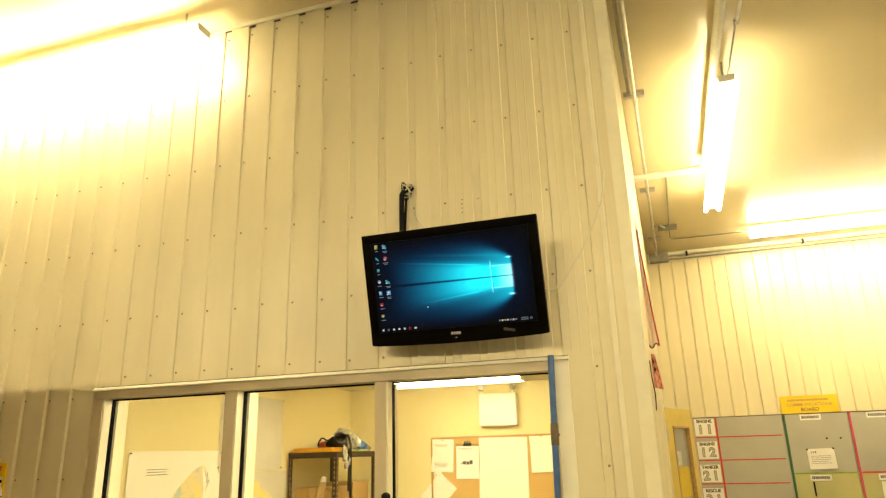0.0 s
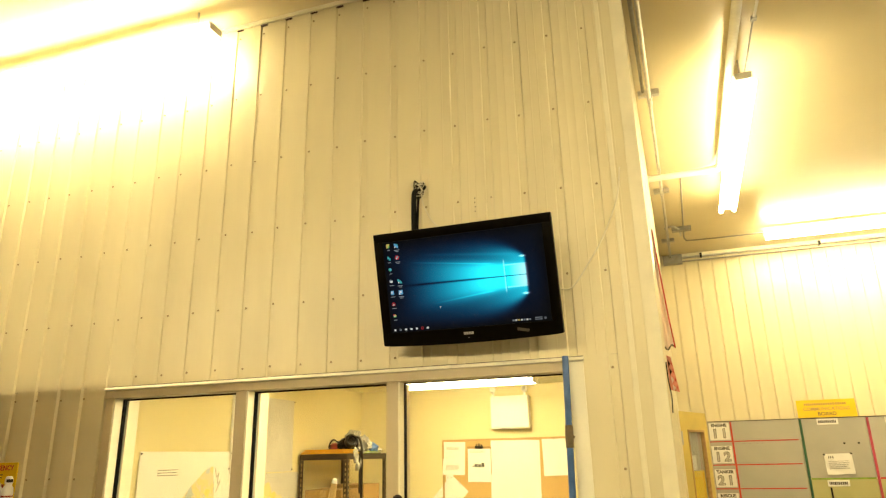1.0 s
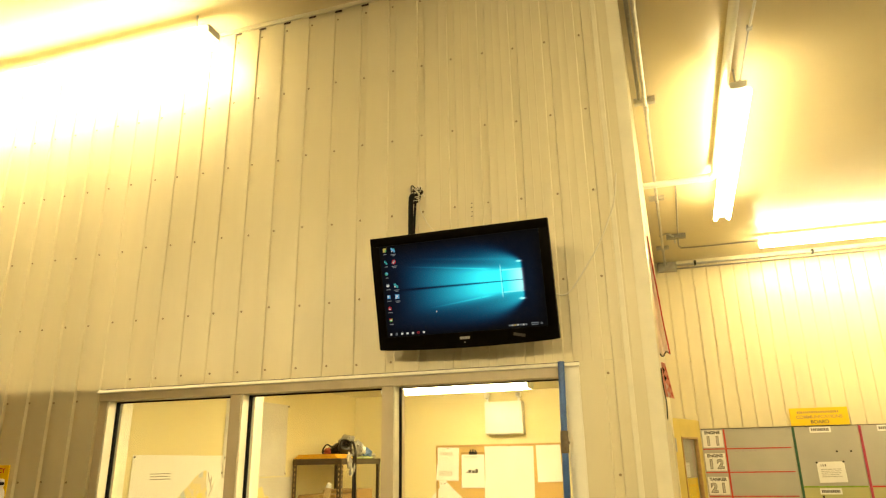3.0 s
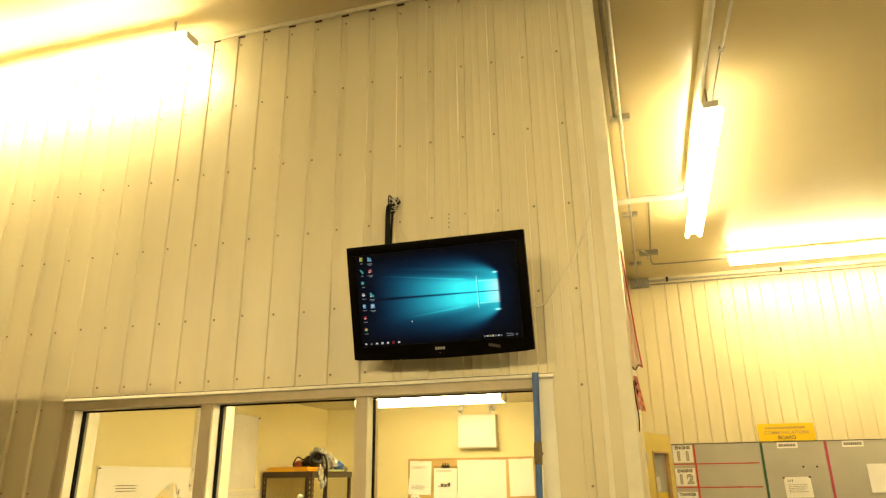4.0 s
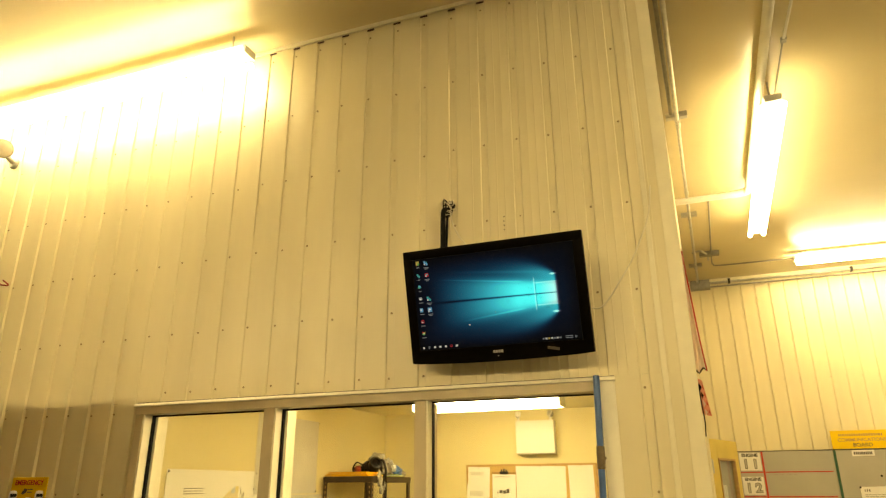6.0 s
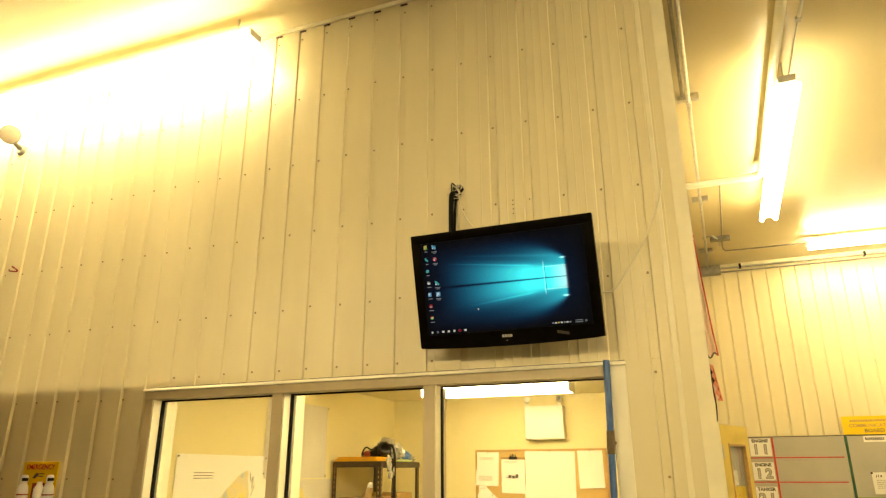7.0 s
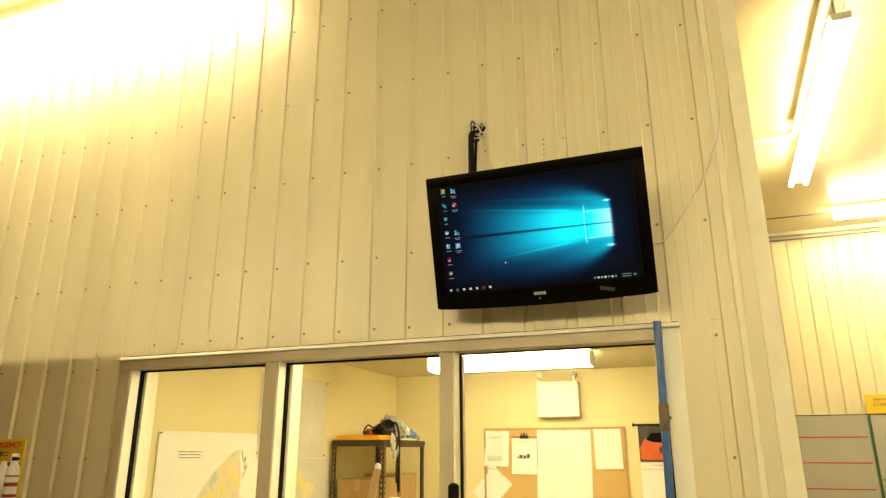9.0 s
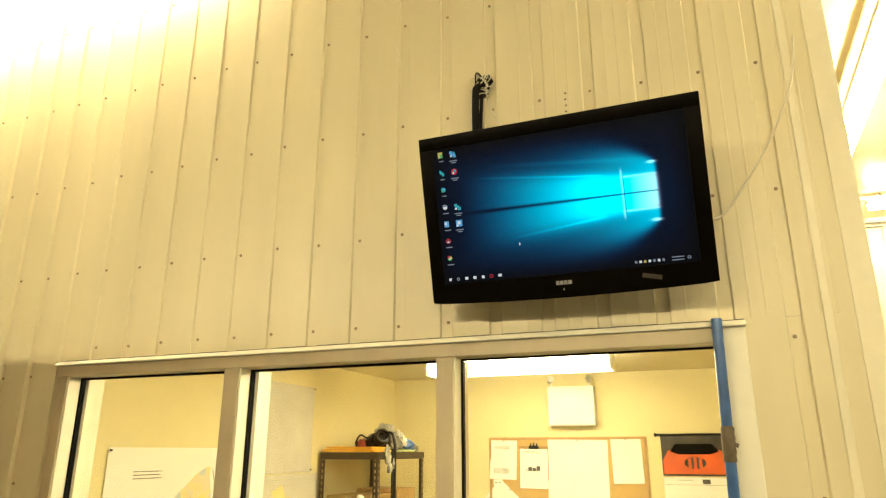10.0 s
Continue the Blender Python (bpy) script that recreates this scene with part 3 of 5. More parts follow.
def desktop(u, v):
    """Colour of the lit panel at u, v (0 to 1 from its upper left corner): light fanning out of a bright window."""
    x, z = SX0 + (SX1 - SX0) * u, SZ1 - (SZ1 - SZ0) * v
    soft = lambda d, w: 1 / (1 + np.exp(-np.clip(d / w, -40, 40)))
    back = np.clip(0.266 - x, 0, 1)                  # how far the light has come from the window
    upper = 0.311 + (0.106 - x) * 0.122
    lower = 0.195 - (0.106 - x) * 0.114
    top = 0.326 + 0.056 * (1 - np.exp(-back / 0.075))
    low = 0.176 - 0.062 * (1 - np.exp(-back / 0.075))
    ends = soft(0.267 - x, 0.0022)
    beam = soft(upper - z, 0.004 + 0.02 * back) * soft(z - lower, 0.004 + 0.03 * back)
    core = 0.92 * np.clip(1.02 - 2.25 * np.clip(back - 0.15, 0, 1), 0.10, 1) ** 1.9
    fan = soft(top - z, 0.004 + 0.075 * back) * soft(z - low, 0.004 + 0.085 * back)
    veil = 0.46 * np.exp(-back / 0.16) + 0.10 * np.exp(-back / 0.35)
    light = ends * (beam * core + (1 - beam) * fan * veil)
    halo = 0.045 * np.exp(-np.hypot(x - 0.20, (z - 0.25) * 1.1) / 0.13) + 0.018 * np.exp(-(np.hypot((x + 0.02) / 0.30, (z - 0.25) / 0.16)) ** 2)
    light = light + halo
    streak = np.exp(-((z - upper) / 0.0028) ** 2) * np.clip((x + 0.24) / 0.35, 0, 1) * soft(0.125 - x, 0.008)
    streak = streak + np.exp(-((z - lower) / 0.0030) ** 2) * np.clip((x + 0.15) / 0.25, 0, 1) * soft(0.125 - x, 0.008)
    streak = streak + 0.35 * np.exp(-((z - 0.352 - 0.10 * (0.1 - x)) / 0.006) ** 2) * np.clip((x + 0.2) / 0.4, 0, 1) * soft(0.2 - x, 0.03)
    light = light + 0.26 * streak * ends
    # the window itself: pale panes towards the right, thin bright edges, dark glazing bars
    pane = soft(x - 0.180, 0.002) * ends * soft(0.296 - z, 0.002) * soft(z - 0.2065, 0.002)
    pale = pane * np.clip((x - 0.195) / 0.07, 0, 1) ** 1.3
    edge = np.exp(-((x - 0.178) / 0.0022) ** 2) * soft(0.318 - z, 0.002) * soft(z - 0.188, 0.002)
    edge = edge + (np.exp(-((z - 0.297) / 0.0022) ** 2) + np.exp(-((z - 0.206) / 0.0022) ** 2)) * soft(x - 0.178, 0.002) * ends
    flare = np.exp(-((x - 0.258) / 0.009) ** 2 - ((z - 0.328) / 0.0028) ** 2) + np.exp(-((x - 0.258) / 0.010) ** 2 - ((z - 0.175) / 0.0032) ** 2)
    bar = np.exp(-((z - 0.2515 - 0.006 * np.clip(back, 0, 0.5)) / (0.0018 + 0.008 * back)) ** 2) * np.clip((x + 0.31) / 0.12, 0, 1) * soft(0.268 - x, 0.002)
    bar = np.maximum(bar, 0.8 * np.exp(-((x - 0.182) / 0.0016) ** 2) * soft(0.300 - z, 0.002) * soft(z - 0.200, 0.002))
    light = (light + 0.25 * edge + 0.9 * flare) * (1 - 0.86 * bar)
    white = np.clip(0.75 * pale + 0.35 * edge + 0.9 * flare, 0, 1) * (1 - bar)
    k = np.clip(light, 0, 1.1)
    rim = np.clip(np.minimum(np.minimum(x - SX0, SX1 - x) / 0.05, np.minimum(z - SZ0, SZ1 - z) / 0.05), 0, 1) ** 0.7
    k = k * (0.25 + 0.75 * rim)
    red = 0.0006 + 0.36 * white
    green = 0.0008 + 0.82 * k ** 1.55 + 0.12 * white
    blue = 0.0008 + 0.92 * k ** 1.22
    return np.stack([red, green, blue, np.ones_like(k)], -1)


NU, NV = 320, 180
b = bmesh.new()
grid = [[b.verts.new((SX0 + (SX1 - SX0) * i / NU, 0.0025, SZ1 - (SZ1 - SZ0) * j / NV)) for i in range(NU + 1)] for j in range(NV + 1)]
for j in range(NV):
    for i in range(NU):
        b.faces.new((grid[j][i], grid[j + 1][i], grid[j + 1][i + 1], grid[j][i + 1]))
b.verts.index_update()
panel = part("screen", b, M_SCREEN, tv, "lit blue screen with a bright window of light", local=True)
uu, vv = np.meshgrid(np.arange(NU + 1) / NU, np.arange(NV + 1) / NV)
att = panel.data.color_attributes.new("picture", "FLOAT_COLOR", "POINT")
att.data.foreach_set("color", desktop(uu, vv).reshape(-1).astype(np.float32))

ICON = {k: glow("icon_" + k, c, 1.0) for k, c in dict(white=(0.75, 0.80, 0.80), teal=(0.05, 0.42, 0.46), red=(0.50, 0.04, 0.05), yellow=(0.60, 0.48, 0.12), sky=(0.12, 0.40, 0.70), green=(0.12, 0.42, 0.12), grey=(0.22, 0.26, 0.30)).items()}


def on_screen(name, u, v, w, h, colour, shape="box"):
    x, z, y = SX0 + (SX1 - SX0) * u, SZ1 - (SZ1 - SZ0) * v, 0.0012
    if shape == "disc":
        b = lathe([(w / 2, 0), (w / 2, 0.0008)], pose(x, y + 0.0008, z, 90), 12)
    elif shape == "ring":
        b = tube([(x + w / 2 * math.cos(a), y, z + w / 2 * math.sin(a)) for a in [k * math.pi / 5 for k in range(11)]], 0.0012, 5)
    elif shape == "arrow":
        b = slab([(x, z), (x + w, z - h * 0.6), (x + w * 0.4, z - h * 0.65), (x, z - h)], 0.0008, Matrix.Translation((0, y, 0)))
    elif shape == "fan":
        b = box(x - w / 2, x - w * 0.05, y, y + 0.0008, z + h * 0.05, z + h / 2)
        bx(b, x + w * 0.05, x + w / 2, y, y + 0.0008, z - h / 2, z - h * 0.05)
        bx(b, x - w * 0.3, x + w * 0.3, y - 0.0006, y, z - h * 0.18, z + h * 0.18)
    else:
        b = box(x - w / 2, x + w / 2, y, y + 0.0008, z - h / 2, z + h / 2)
    return part(name, b, ICON[colour], tv, local=True)


rows = (0.043, 0.179, 0.302, 0.431, 0.557, 0.683, 0.811)
for v, c, s in zip(rows, ("yellow", "teal", "teal", "white", "sky", "red", "green"), ("box", "fan", "disc", "disc", "box", "ring", "disc")):
    on_screen("desktop_icon", 0.034, v, 0.014, 0.017, c, s)
    on_screen("icon_caption", 0.036, v + 0.046, 0.013 + 0.006 * (v > 0.35), 0.0028, "grey")
for v, c, s in zip((0.050, 0.179, 0.440, 0.560), ("sky", "red", "teal", "sky"), ("fan", "disc", "fan", "box")):
    on_screen("desktop_icon", 0.089, v, 0.019, 0.019, c, s)
    on_screen("icon_caption", 0.090, v + 0.048, 0.024, 0.0028, "grey")
    on_screen("icon_caption", 0.091, v + 0.062, 0.014, 0.0028, "grey")
for u, v, w, h, c, s in ((0.040, 0.052, 0.007, 0.010, "green", "box"), (0.038, 0.296, 0.007, 0.007, "sky", "disc"), (0.030, 0.312, 0.006, 0.006, "green", "disc"),
                         (0.034, 0.422, 0.014, 0.005, "grey", "box"), (0.031, 0.553, 0.006, 0.008, "white", "box"), (0.034, 0.690, 0.007, 0.004, "white", "box"), (0.034, 0.674, 0.004, 0.008, "red", "box"),
                         (0.039, 0.806, 0.008, 0.008, "yellow", "disc"), (0.030, 0.800, 0.008, 0.007, "red", "disc"), (0.034, 0.811, 0.006, 0.006, "white", "disc"),
                         (0.082, 0.062, 0.006, 0.006, "white", "disc"), (0.097, 0.040, 0.006, 0.006, "teal", "disc"), (0.091, 0.174, 0.008, 0.008, "teal", "disc"), (0.085, 0.189, 0.006, 0.006, "white", "disc"),
                         (0.082, 0.452, 0.007, 0.007, "white", "disc"), (0.089, 0.557, 0.010, 0.010, "white", "ring"), (0.082, 0.576, 0.006, 0.006, "white", "disc")):
    x, z = SX0 + (SX1 - SX0) * u, SZ1 - (SZ1 - SZ0) * v
    mark = bx(bmesh.new(), x - w / 2, x + w / 2, 0.0002, 0.0008, z - h / 2, z + h / 2, m=None) if s == "box" else lathe([(w / 2, 0), (w / 2, 0.0006)], pose(x, 0.0008, z, 90), 10)
    part("icon_core", mark, ICON[c], tv, local=True)
for i, (c, s) in enumerate((("white", "box"), ("grey", "ring"), ("white", "box"), ("white", "box"), ("white", "disc"), ("red", "ring"), ("white", "box"))):
    on_screen("taskbar_icon", 0.027 + 0.0357 * i, 0.967, 0.0095 if i > 1 else 0.0075, 0.0075, c, s)
for i, c in enumerate(("grey", "white", "yellow", "white", "grey", "white", "grey")):
    on_screen("tray_icon", 0.774 + 0.0165 * i, 0.967, 0.0065, 0.0065, c)
for v in (0.956, 0.975):
    on_screen("tray_clock", 0.924, v, 0.030, 0.0028, "grey")
on_screen("tray_icon", 0.963, 0.965, 0.007, 0.007, "grey", "ring")
on_screen("pointer", 0.333, 0.748, 0.006, 0.009, "white", "arrow")

# ---- cables and marks on the television wall ----
AREA = Matrix.Translation((-0.002, 0, -0.007))
hole = thing("cable_hole", (-1.115, WALL - 0.01, 2.905), "ragged hole in the siding stuffed with bare cables", "cable hole")
part("packing", crumple((-1.104, WALL - 0.020, 2.9151), (0.024, 0.012, 0.028), 21, 3, 0.9), M_RUBBER, hole, "ragged black packing", smooth=50)
# the shade inside the hole is a dark disc on the siding
part("opening", lathe([(0.030, 0), (0.026, 0.016), (0.012, 0.022)], pose(-1.122, WALL - 0.009, 2.895, 90), 14), M_RUST_SHADE, hole)
rnd = random.Random(4)
for i in range(16):
    a = rnd.uniform(0, 6.28)
    c = Vector((-1.112 + 0.012 * math.cos(a), WALL - 0.012, 2.907 + 0.012 * math.sin(a)))
    e = [c + Vector((rnd.uniform(-0.034, 0.034), -rnd.uniform(0.010, 0.03), rnd.uniform(-0.030, 0.034))) for k in range(3)]
    part("wire", tube(arc([c, *e, c + Vector((rnd.uniform(-0.03, 0.03), -0.006, rnd.uniform(-0.04, 0.02)))], 4), rnd.choice((0.0018, 0.0026)), 6), rnd.choice((M_CABLE, M_CABLE, M_RUBBER)), hole, smooth=50)
for k in range(6):
    a = k * 1.05
    part("torn_flap", slab([(0, 0), (0.016, 0.004), (0.006, 0.02)], 0.001, pose(-1.115 + 0.024 * math.cos(a), WALL - 0.014, 2.905 + 0.024 * math.sin(a), 25, a * 57, 0)), M_CABLE if k % 3 == 0 else M_RUBBER, hole)
duct = thing("cable_bundle", (-1.12, WALL - 0.03, 2.6), "black sleeved cable bundle running down to the television", "cable")
part("sleeve", tube(arc([(-1.112, WALL - 0.012, 2.905), (-1.126, WALL - 0.040, 2.892), (-1.132, WALL - 0.040, 2.86), (-1.134, WALL - 0.038, 2.72), (-1.133, WALL - 0.04, 2.50), (-1.05, WALL - 0.05, 2.40)], 6), 0.0125, 10), M_RUBBER, duct, smooth=50)
part("sleeve", tube(arc([(-1.108, WALL - 0.014, 2.898), (-1.112, WALL - 0.03, 2.88), (-1.124, WALL - 0.022, 2.70), (-1.124, WALL - 0.03, 2.46)], 6), 0.006, 8), M_RUBBER, duct, smooth=50)
wc = thing("white_cable", (-1.05, WALL - 0.02, 2.7), "thin white cable hanging from the hole to the television", "cable")
part("cord", tube(arc([(-1.105, WALL - 0.016, 2.918), (-1.090, WALL - 0.03, 2.83), (-1.055, WALL - 0.022, 2.75), (-1.000, WALL - 0.02, 2.68), (-0.96, WALL - 0.03, 2.60)], 6), 0.0032, 6), M_CABLE, wc, smooth=50)
wc = thing("white_cable", (-0.3, WALL - 0.02, 2.5), "slack white cable looping up the wall beside the television", "cable")
part("cord", tube(arc([(-0.50, WALL - 0.03, 2.365), (-0.452, WALL - 0.014, 2.352), (-0.415, WALL - 0.013, 2.370), (-0.362, WALL - 0.013, 2.440), (-0.292, WALL - 0.013, 2.545), (-0.240, WALL - 0.02, 2.645), (-0.200, WALL - 0.019, 2.75), (-0.181, WALL - 0.018, 2.875)], 6), 0.0033, 8), M_CABLE, wc, smooth=50)
marks = thing("old_screw_holes", (-0.842, WALL - 0.01, 2.8), "short column of four rusty old screw holes", "screw holes")
for k in range(4):
    part("screw_hole", lathe([(0.0031, 0), (0.0031, 0.0012)], pose(-0.842 + 0.001 * (k % 2), WALL - 0.0085, 2.765 + 0.0215 * k, 90), 8), M_RUST_SHADE, marks)
AREA = Matrix.Translation((0.064, 0, -0.017))
tie = thing("cable_tie", (-4.11, WALL - 0.01, 2.85), "bent dull red cable tie on the wall", "cable tie")
part("strap", tube(arc([(-4.16, WALL - 0.012, 2.865), (-4.12, WALL - 0.03, 2.848), (-4.07, WALL - 0.02, 2.845), (-4.10, WALL - 0.035, 2.872), (-4.125, WALL - 0.02, 2.880)], 5), 0.005, 6), M_DULLRED, tie, smooth=50)

# ---- emergency lamp head high on the wall ----
AREA = Matrix.Translation((0.134, 0, -0.061))
eh = thing("emergency_spotlight", (-4.36, WALL - 0.05, 3.78), "small round beige emergency spotlight on the wall", "spotlight")
m = pose(-4.290, WALL - 0.150, 3.800, 120, 0, 44)
part("shell", lathe([(0.018, -0.070), (0.040, -0.055), (0.058, -0.018), (0.064, 0.005), (0.062, 0.012)], m, 20), M_BOX, eh, smooth=40)
part("lens", lathe([(0.056, 0.010), (0.056, 0.014), (0.03, 0.019)], m, 20), M_LENS, eh, "dull round glass lens", smooth=40)
part("swivel", tube(arc([(-4.315, WALL - 0.120, 3.800), (-4.335, WALL - 0.07, 3.775), (-4.35, WALL - 0.012, 3.765)], 4), 0.016, 10), M_BOX, eh, smooth=40)
part("wall_plate", lathe([(0.040, 0), (0.040, 0.012), (0.030, 0.022)], pose(-4.35, WALL - 0.007, 3.765, 90), 18), M_BOX, eh, smooth=40)

# ---- eyewash station ----
AREA = Matrix.Translation((-0.017, 0, 0.002))
ew = thing("eyewash_station", (-3.52, WALL, 1.3), "yellow emergency eyewash board with white bottles", "eyewash station")
part("backboard", box(-3.622, -3.370, WALL - 0.018, WALL - 0.010, 1.24, 1.696, 0.002), M_YELLOW, ew)
lettering("lettering", "EMERGENCY", 0.036, pose(-3.496, WALL - 0.0186, 1.668, 90), M_RED, ew, fat=0.0006)
b = slab([(-3.545, 1.612), (-3.52, 1.640), (-3.50, 1.635), (-3.505, 1.622), (-3.525, 1.610)], 0.001, Matrix.Translation((0, WALL - 0.0192, 0)))
bx(b, -3.500, -3.462, WALL - 0.0192, WALL - 0.0182, 1.632, 1.637)
bx(b, -3.500, -3.468, WALL - 0.0192, WALL - 0.0182, 1.618, 1.623)
part("eye_symbol", b, M_PRINT, ew)
part("red_panel", box(-3.535, -3.445, WALL - 0.020, WALL - 0.0182, 1.25, 1.588), M_DULLRED, ew)
for x in (-3.535, -3.350):
    bt = part("bottle", lathe([(0.024, 1.32), (0.0275, 1.33), (0.0275, 1.545), (0.0235, 1.572), (0.016, 1.584), (0.016, 1.592)], Matrix.Translation((x, WALL - 0.070, 0)), 20), M_WHITE, ew, "white plastic eyewash bottle", smooth=35)
    part("cap", lathe([(0.0185, 1.592), (0.0185, 1.612), (0.015, 1.626), (0.007, 1.629)], Matrix.Translation((x, WALL - 0.070, 0)), 14), M_WHITE, bt, smooth=35)
    part("spout", box(x + 0.004, x + 0.024, WALL - 0.090, WALL - 0.066, 1.598, 1.614, 0.003), M_BLACK, bt, "dark spout opening")
    for z0, z1 in ((1.528, 1.534), (1.486, 1.503), (1.440, 1.452)):
        part("bottle_label", lathe([(0.0279, z0), (0.0279, z1)], Matrix.Translation((x, WALL - 0.070, 0)), 20), M_DULLRED, bt, "thin dark red printed band", smooth=35)
part("holder", box(-3.62, -3.32, WALL - 0.125, WALL - 0.018, 1.27, 1.318, 0.006), M_YELLOW, ew)
part("small_bottle", lathe([(0.024, 1.32), (0.024, 1.56), (0.014, 1.58), (0.012, 1.595)], Matrix.Translation((-3.445, WALL - 0.050, 0)), 14), M_WHITE, ew, smooth=35)

# ---- poles leaning at the window ----
AREA = HOME
pole = thing("blue_pole", (-0.516, 2.93, 0), "blue enamelled steel pole leaning on the window frame", "pole")
top, foot = Vector((-0.4775, 2.982, 2.060)), Vector((-0.516, 2.930, 0.0))
at = lambda z: foot + (top - foot) * (z / 2.062)
part("shaft", tube([foot, at(0.7), at(1.4), top], 0.0135, 14), M_BLUE, pole, smooth=40)
part("tape", tube([at(z) for z in (1.700, 1.704, 1.715, 1.728, 1.742, 1.757, 1.770, 1.782, 1.787)], [0.014, 0.0165, 0.0152, 0.0170, 0.0155, 0.0172, 0.0156, 0.0168, 0.014], 14), M_TAPE, pole, "worn brown tape binding", smooth=40)
part("tape_end", slab([(0, 0), (0.014, -0.004), (0.011, -0.014), (0.0, -0.010)], 0.0015, pose(*(at(1.75) + Vector((0.012, -0.016, 0))), 0, 10, 20)), M_TAPE, pole)
AREA = Matrix.Translation((-0.029, 0, 0)) @ Matrix.Diagonal((1, 1, 0.996, 1))
bh = thing("broom_handle", (-1.19, 2.90, 0), "black rubber-tipped handle leaning against the window post", "handle")
part("grip", tube([(-1.19, 2.88, 0.0), (-1.181, 2.945, 1.40), (-1.180, 2.950, 1.50), (-1.180, 2.951, 1.528), (-1.180, 2.951, 1.536)], [0.013, 0.014, 0.020, 0.019, 0.008], 14), M_RUBBER, bh, smooth=40)

# ---- office: emergency light, board, papers, calendar ----
AREA = Matrix.Translation((0.046, 0, -0.139))
el = thing("emergency_light", (-1.51, OY, 2.052), "white emergency light box with two lamp heads", "emergency light")
part("battery_box", box(-1.668, -1.327, OY - 0.105, OY - 0.002, 2.052, 2.326, 0.007), M_WHITE, el, smooth=30)
part("base_edge", box(-1.665, -1.330, OY - 0.108, OY - 0.004, 2.045, 2.051), M_STEEL, el)
for x, a in ((-1.648, 20), (-1.362, -25)):
    m = pose(x, OY - 0.075, 2.385, 68, 0, a)
    hd = part("lamp_head", lathe([(0.012, -0.040), (0.022, -0.028), (0.028, 0.0), (0.028, 0.006)], m, 16), M_WHITE, el, smooth=40)
    # glare on the left lens is put in as plain white
    part("lens", lathe([(0.023, 0.004), (0.023, 0.008), (0.010, 0.011)], m, 16), M_WHITE if a > 0 else M_STEEL, hd, "round silvered lens, coloured white on the left head for glare", smooth=40)
    part("stem", tube([(x, OY - 0.06, 2.322), (x, OY - 0.06, 2.36)], 0.010, 8), M_WHITE, el)

cb = thing("cork_board", (-1.575, OY, 1.05), "cork notice board in a thin oak frame", "notice board")
part("cork", box(-2.145, -1.005, OY - 0.014, OY - 0.002, 1.065, 1.948), M_CORK, cb)
for c in ((-2.160, -0.990, 1.947, 1.965), (-2.160, -0.990, 1.048, 1.066), (-2.160, -2.143, 1.0665, 1.9465), (-1.007, -0.990, 1.0665, 1.9465)):
    part("frame", box(c[0], c[1], OY - 0.022, OY - 0.002, c[2], c[3], 0.002), M_OAK, cb)
PY = OY - 0.014


def paper(label, x, z, w, h, turn=0.0, seed=0, curl=0.02):
    p = thing("paper_sheet", (x, PY, z), label, "paper")
    m = pose(x, PY, z, 0, turn)
    part("sheet", sheet(w, h, m, curl, seed), M_PAPER, p, smooth=40)
    part("push_pin", lathe([(0.004, 0), (0.006, 0.008), (0.004, 0.012)], m @ pose(w / 2, -0.004, -0.008, 90), 8), M_RED if seed % 2 else M_BLACK, p)
    return p, m


def onto(b, m):
    b.transform(m)
    return b


p, m = paper("white printed schedule sheet pinned to the board", -2.146, 1.948, 0.207, 0.284, 2, 1)
part("printed_text", onto(bars(0.03, 0.16, [-0.045 - 0.007 * k for k in range(4)], -0.0075, 0.0035, 0.1, 3), m), M_GREYPRINT, p)
part("printed_text", onto(bars(0.03, 0.16, [-0.205 - 0.007 * k for k in range(6)], -0.018, 0.0035, 0.1, 5), m), M_GREYPRINT, p)
cl = thing("clipboard", (-1.81, PY, 1.61), "clipboard with a white page under a black clip", "clipboard")
m = pose(-1.921, PY, 1.902, 0, 1)
part("board", onto(box(0, 0.222, -0.005, -0.001, -0.305, 0, 0.0015), m), M_CARD, cl)
part("page", sheet(0.212, 0.282, m @ Matrix.Translation((0.005, -0.004, -0.02)), 0.012, 2), M_PAPER, cl)
part("clip", onto(bx(bx(bx(box(0.075, 0.150, -0.016, -0.004, -0.022, 0.004, 0.002), 0.085, 0.095, -0.012, -0.006, 0.004, 0.022), 0.106, 0.118, -0.012, -0.006, 0.004, 0.026), 0.130, 0.140, -0.012, -0.006, 0.004, 0.020), m), M_BLACK, cl)
part("printed_text", onto(bars(0.03, 0.17, [-0.040, -0.050], -0.0105, 0.005, 0.1, 7), m), M_GREYPRINT, cl)
part("printed_picture", onto(bx(bx(bx(box(0.070, 0.098, -0.019, -0.0165, -0.178, -0.150), 0.104, 0.130, -0.019, -0.0165, -0.180, -0.154), 0.134, 0.160, -0.019, -0.0165, -0.176, -0.142), 0.05, 0.062, -0.019, -0.0165, -0.176, -0.166), m), M_PRINT, cl)
paper("large blank white sheet pinned to the board", -1.702, 1.950, 0.440, 0.62, 1.2, 4, 0.012)
p, m = paper("white letter pinned to the board", -1.241, 1.948, 0.212, 0.308, -1.5, 6, 0.03)
part("printed_text", onto(bx(box(0.10, 0.112, -0.007, -0.0055, -0.060, -0.050), 0.10, 0.112, -0.009, -0.0075, -0.088, -0.080), m), M_GREYPRINT, p)
p, m = paper("white leaflet hung cornerwise from the board", -2.075, 1.662, 0.21, 0.28, 43, 8, 0.02)
tg = thing("paper_tag", (-2.09, PY, 1.64), "small white tag with two dark spots", "paper tag")
part("tag", box(-2.125, -2.055, PY - 0.020, PY - 0.017, 1.612, 1.660), M_PAPER, tg)
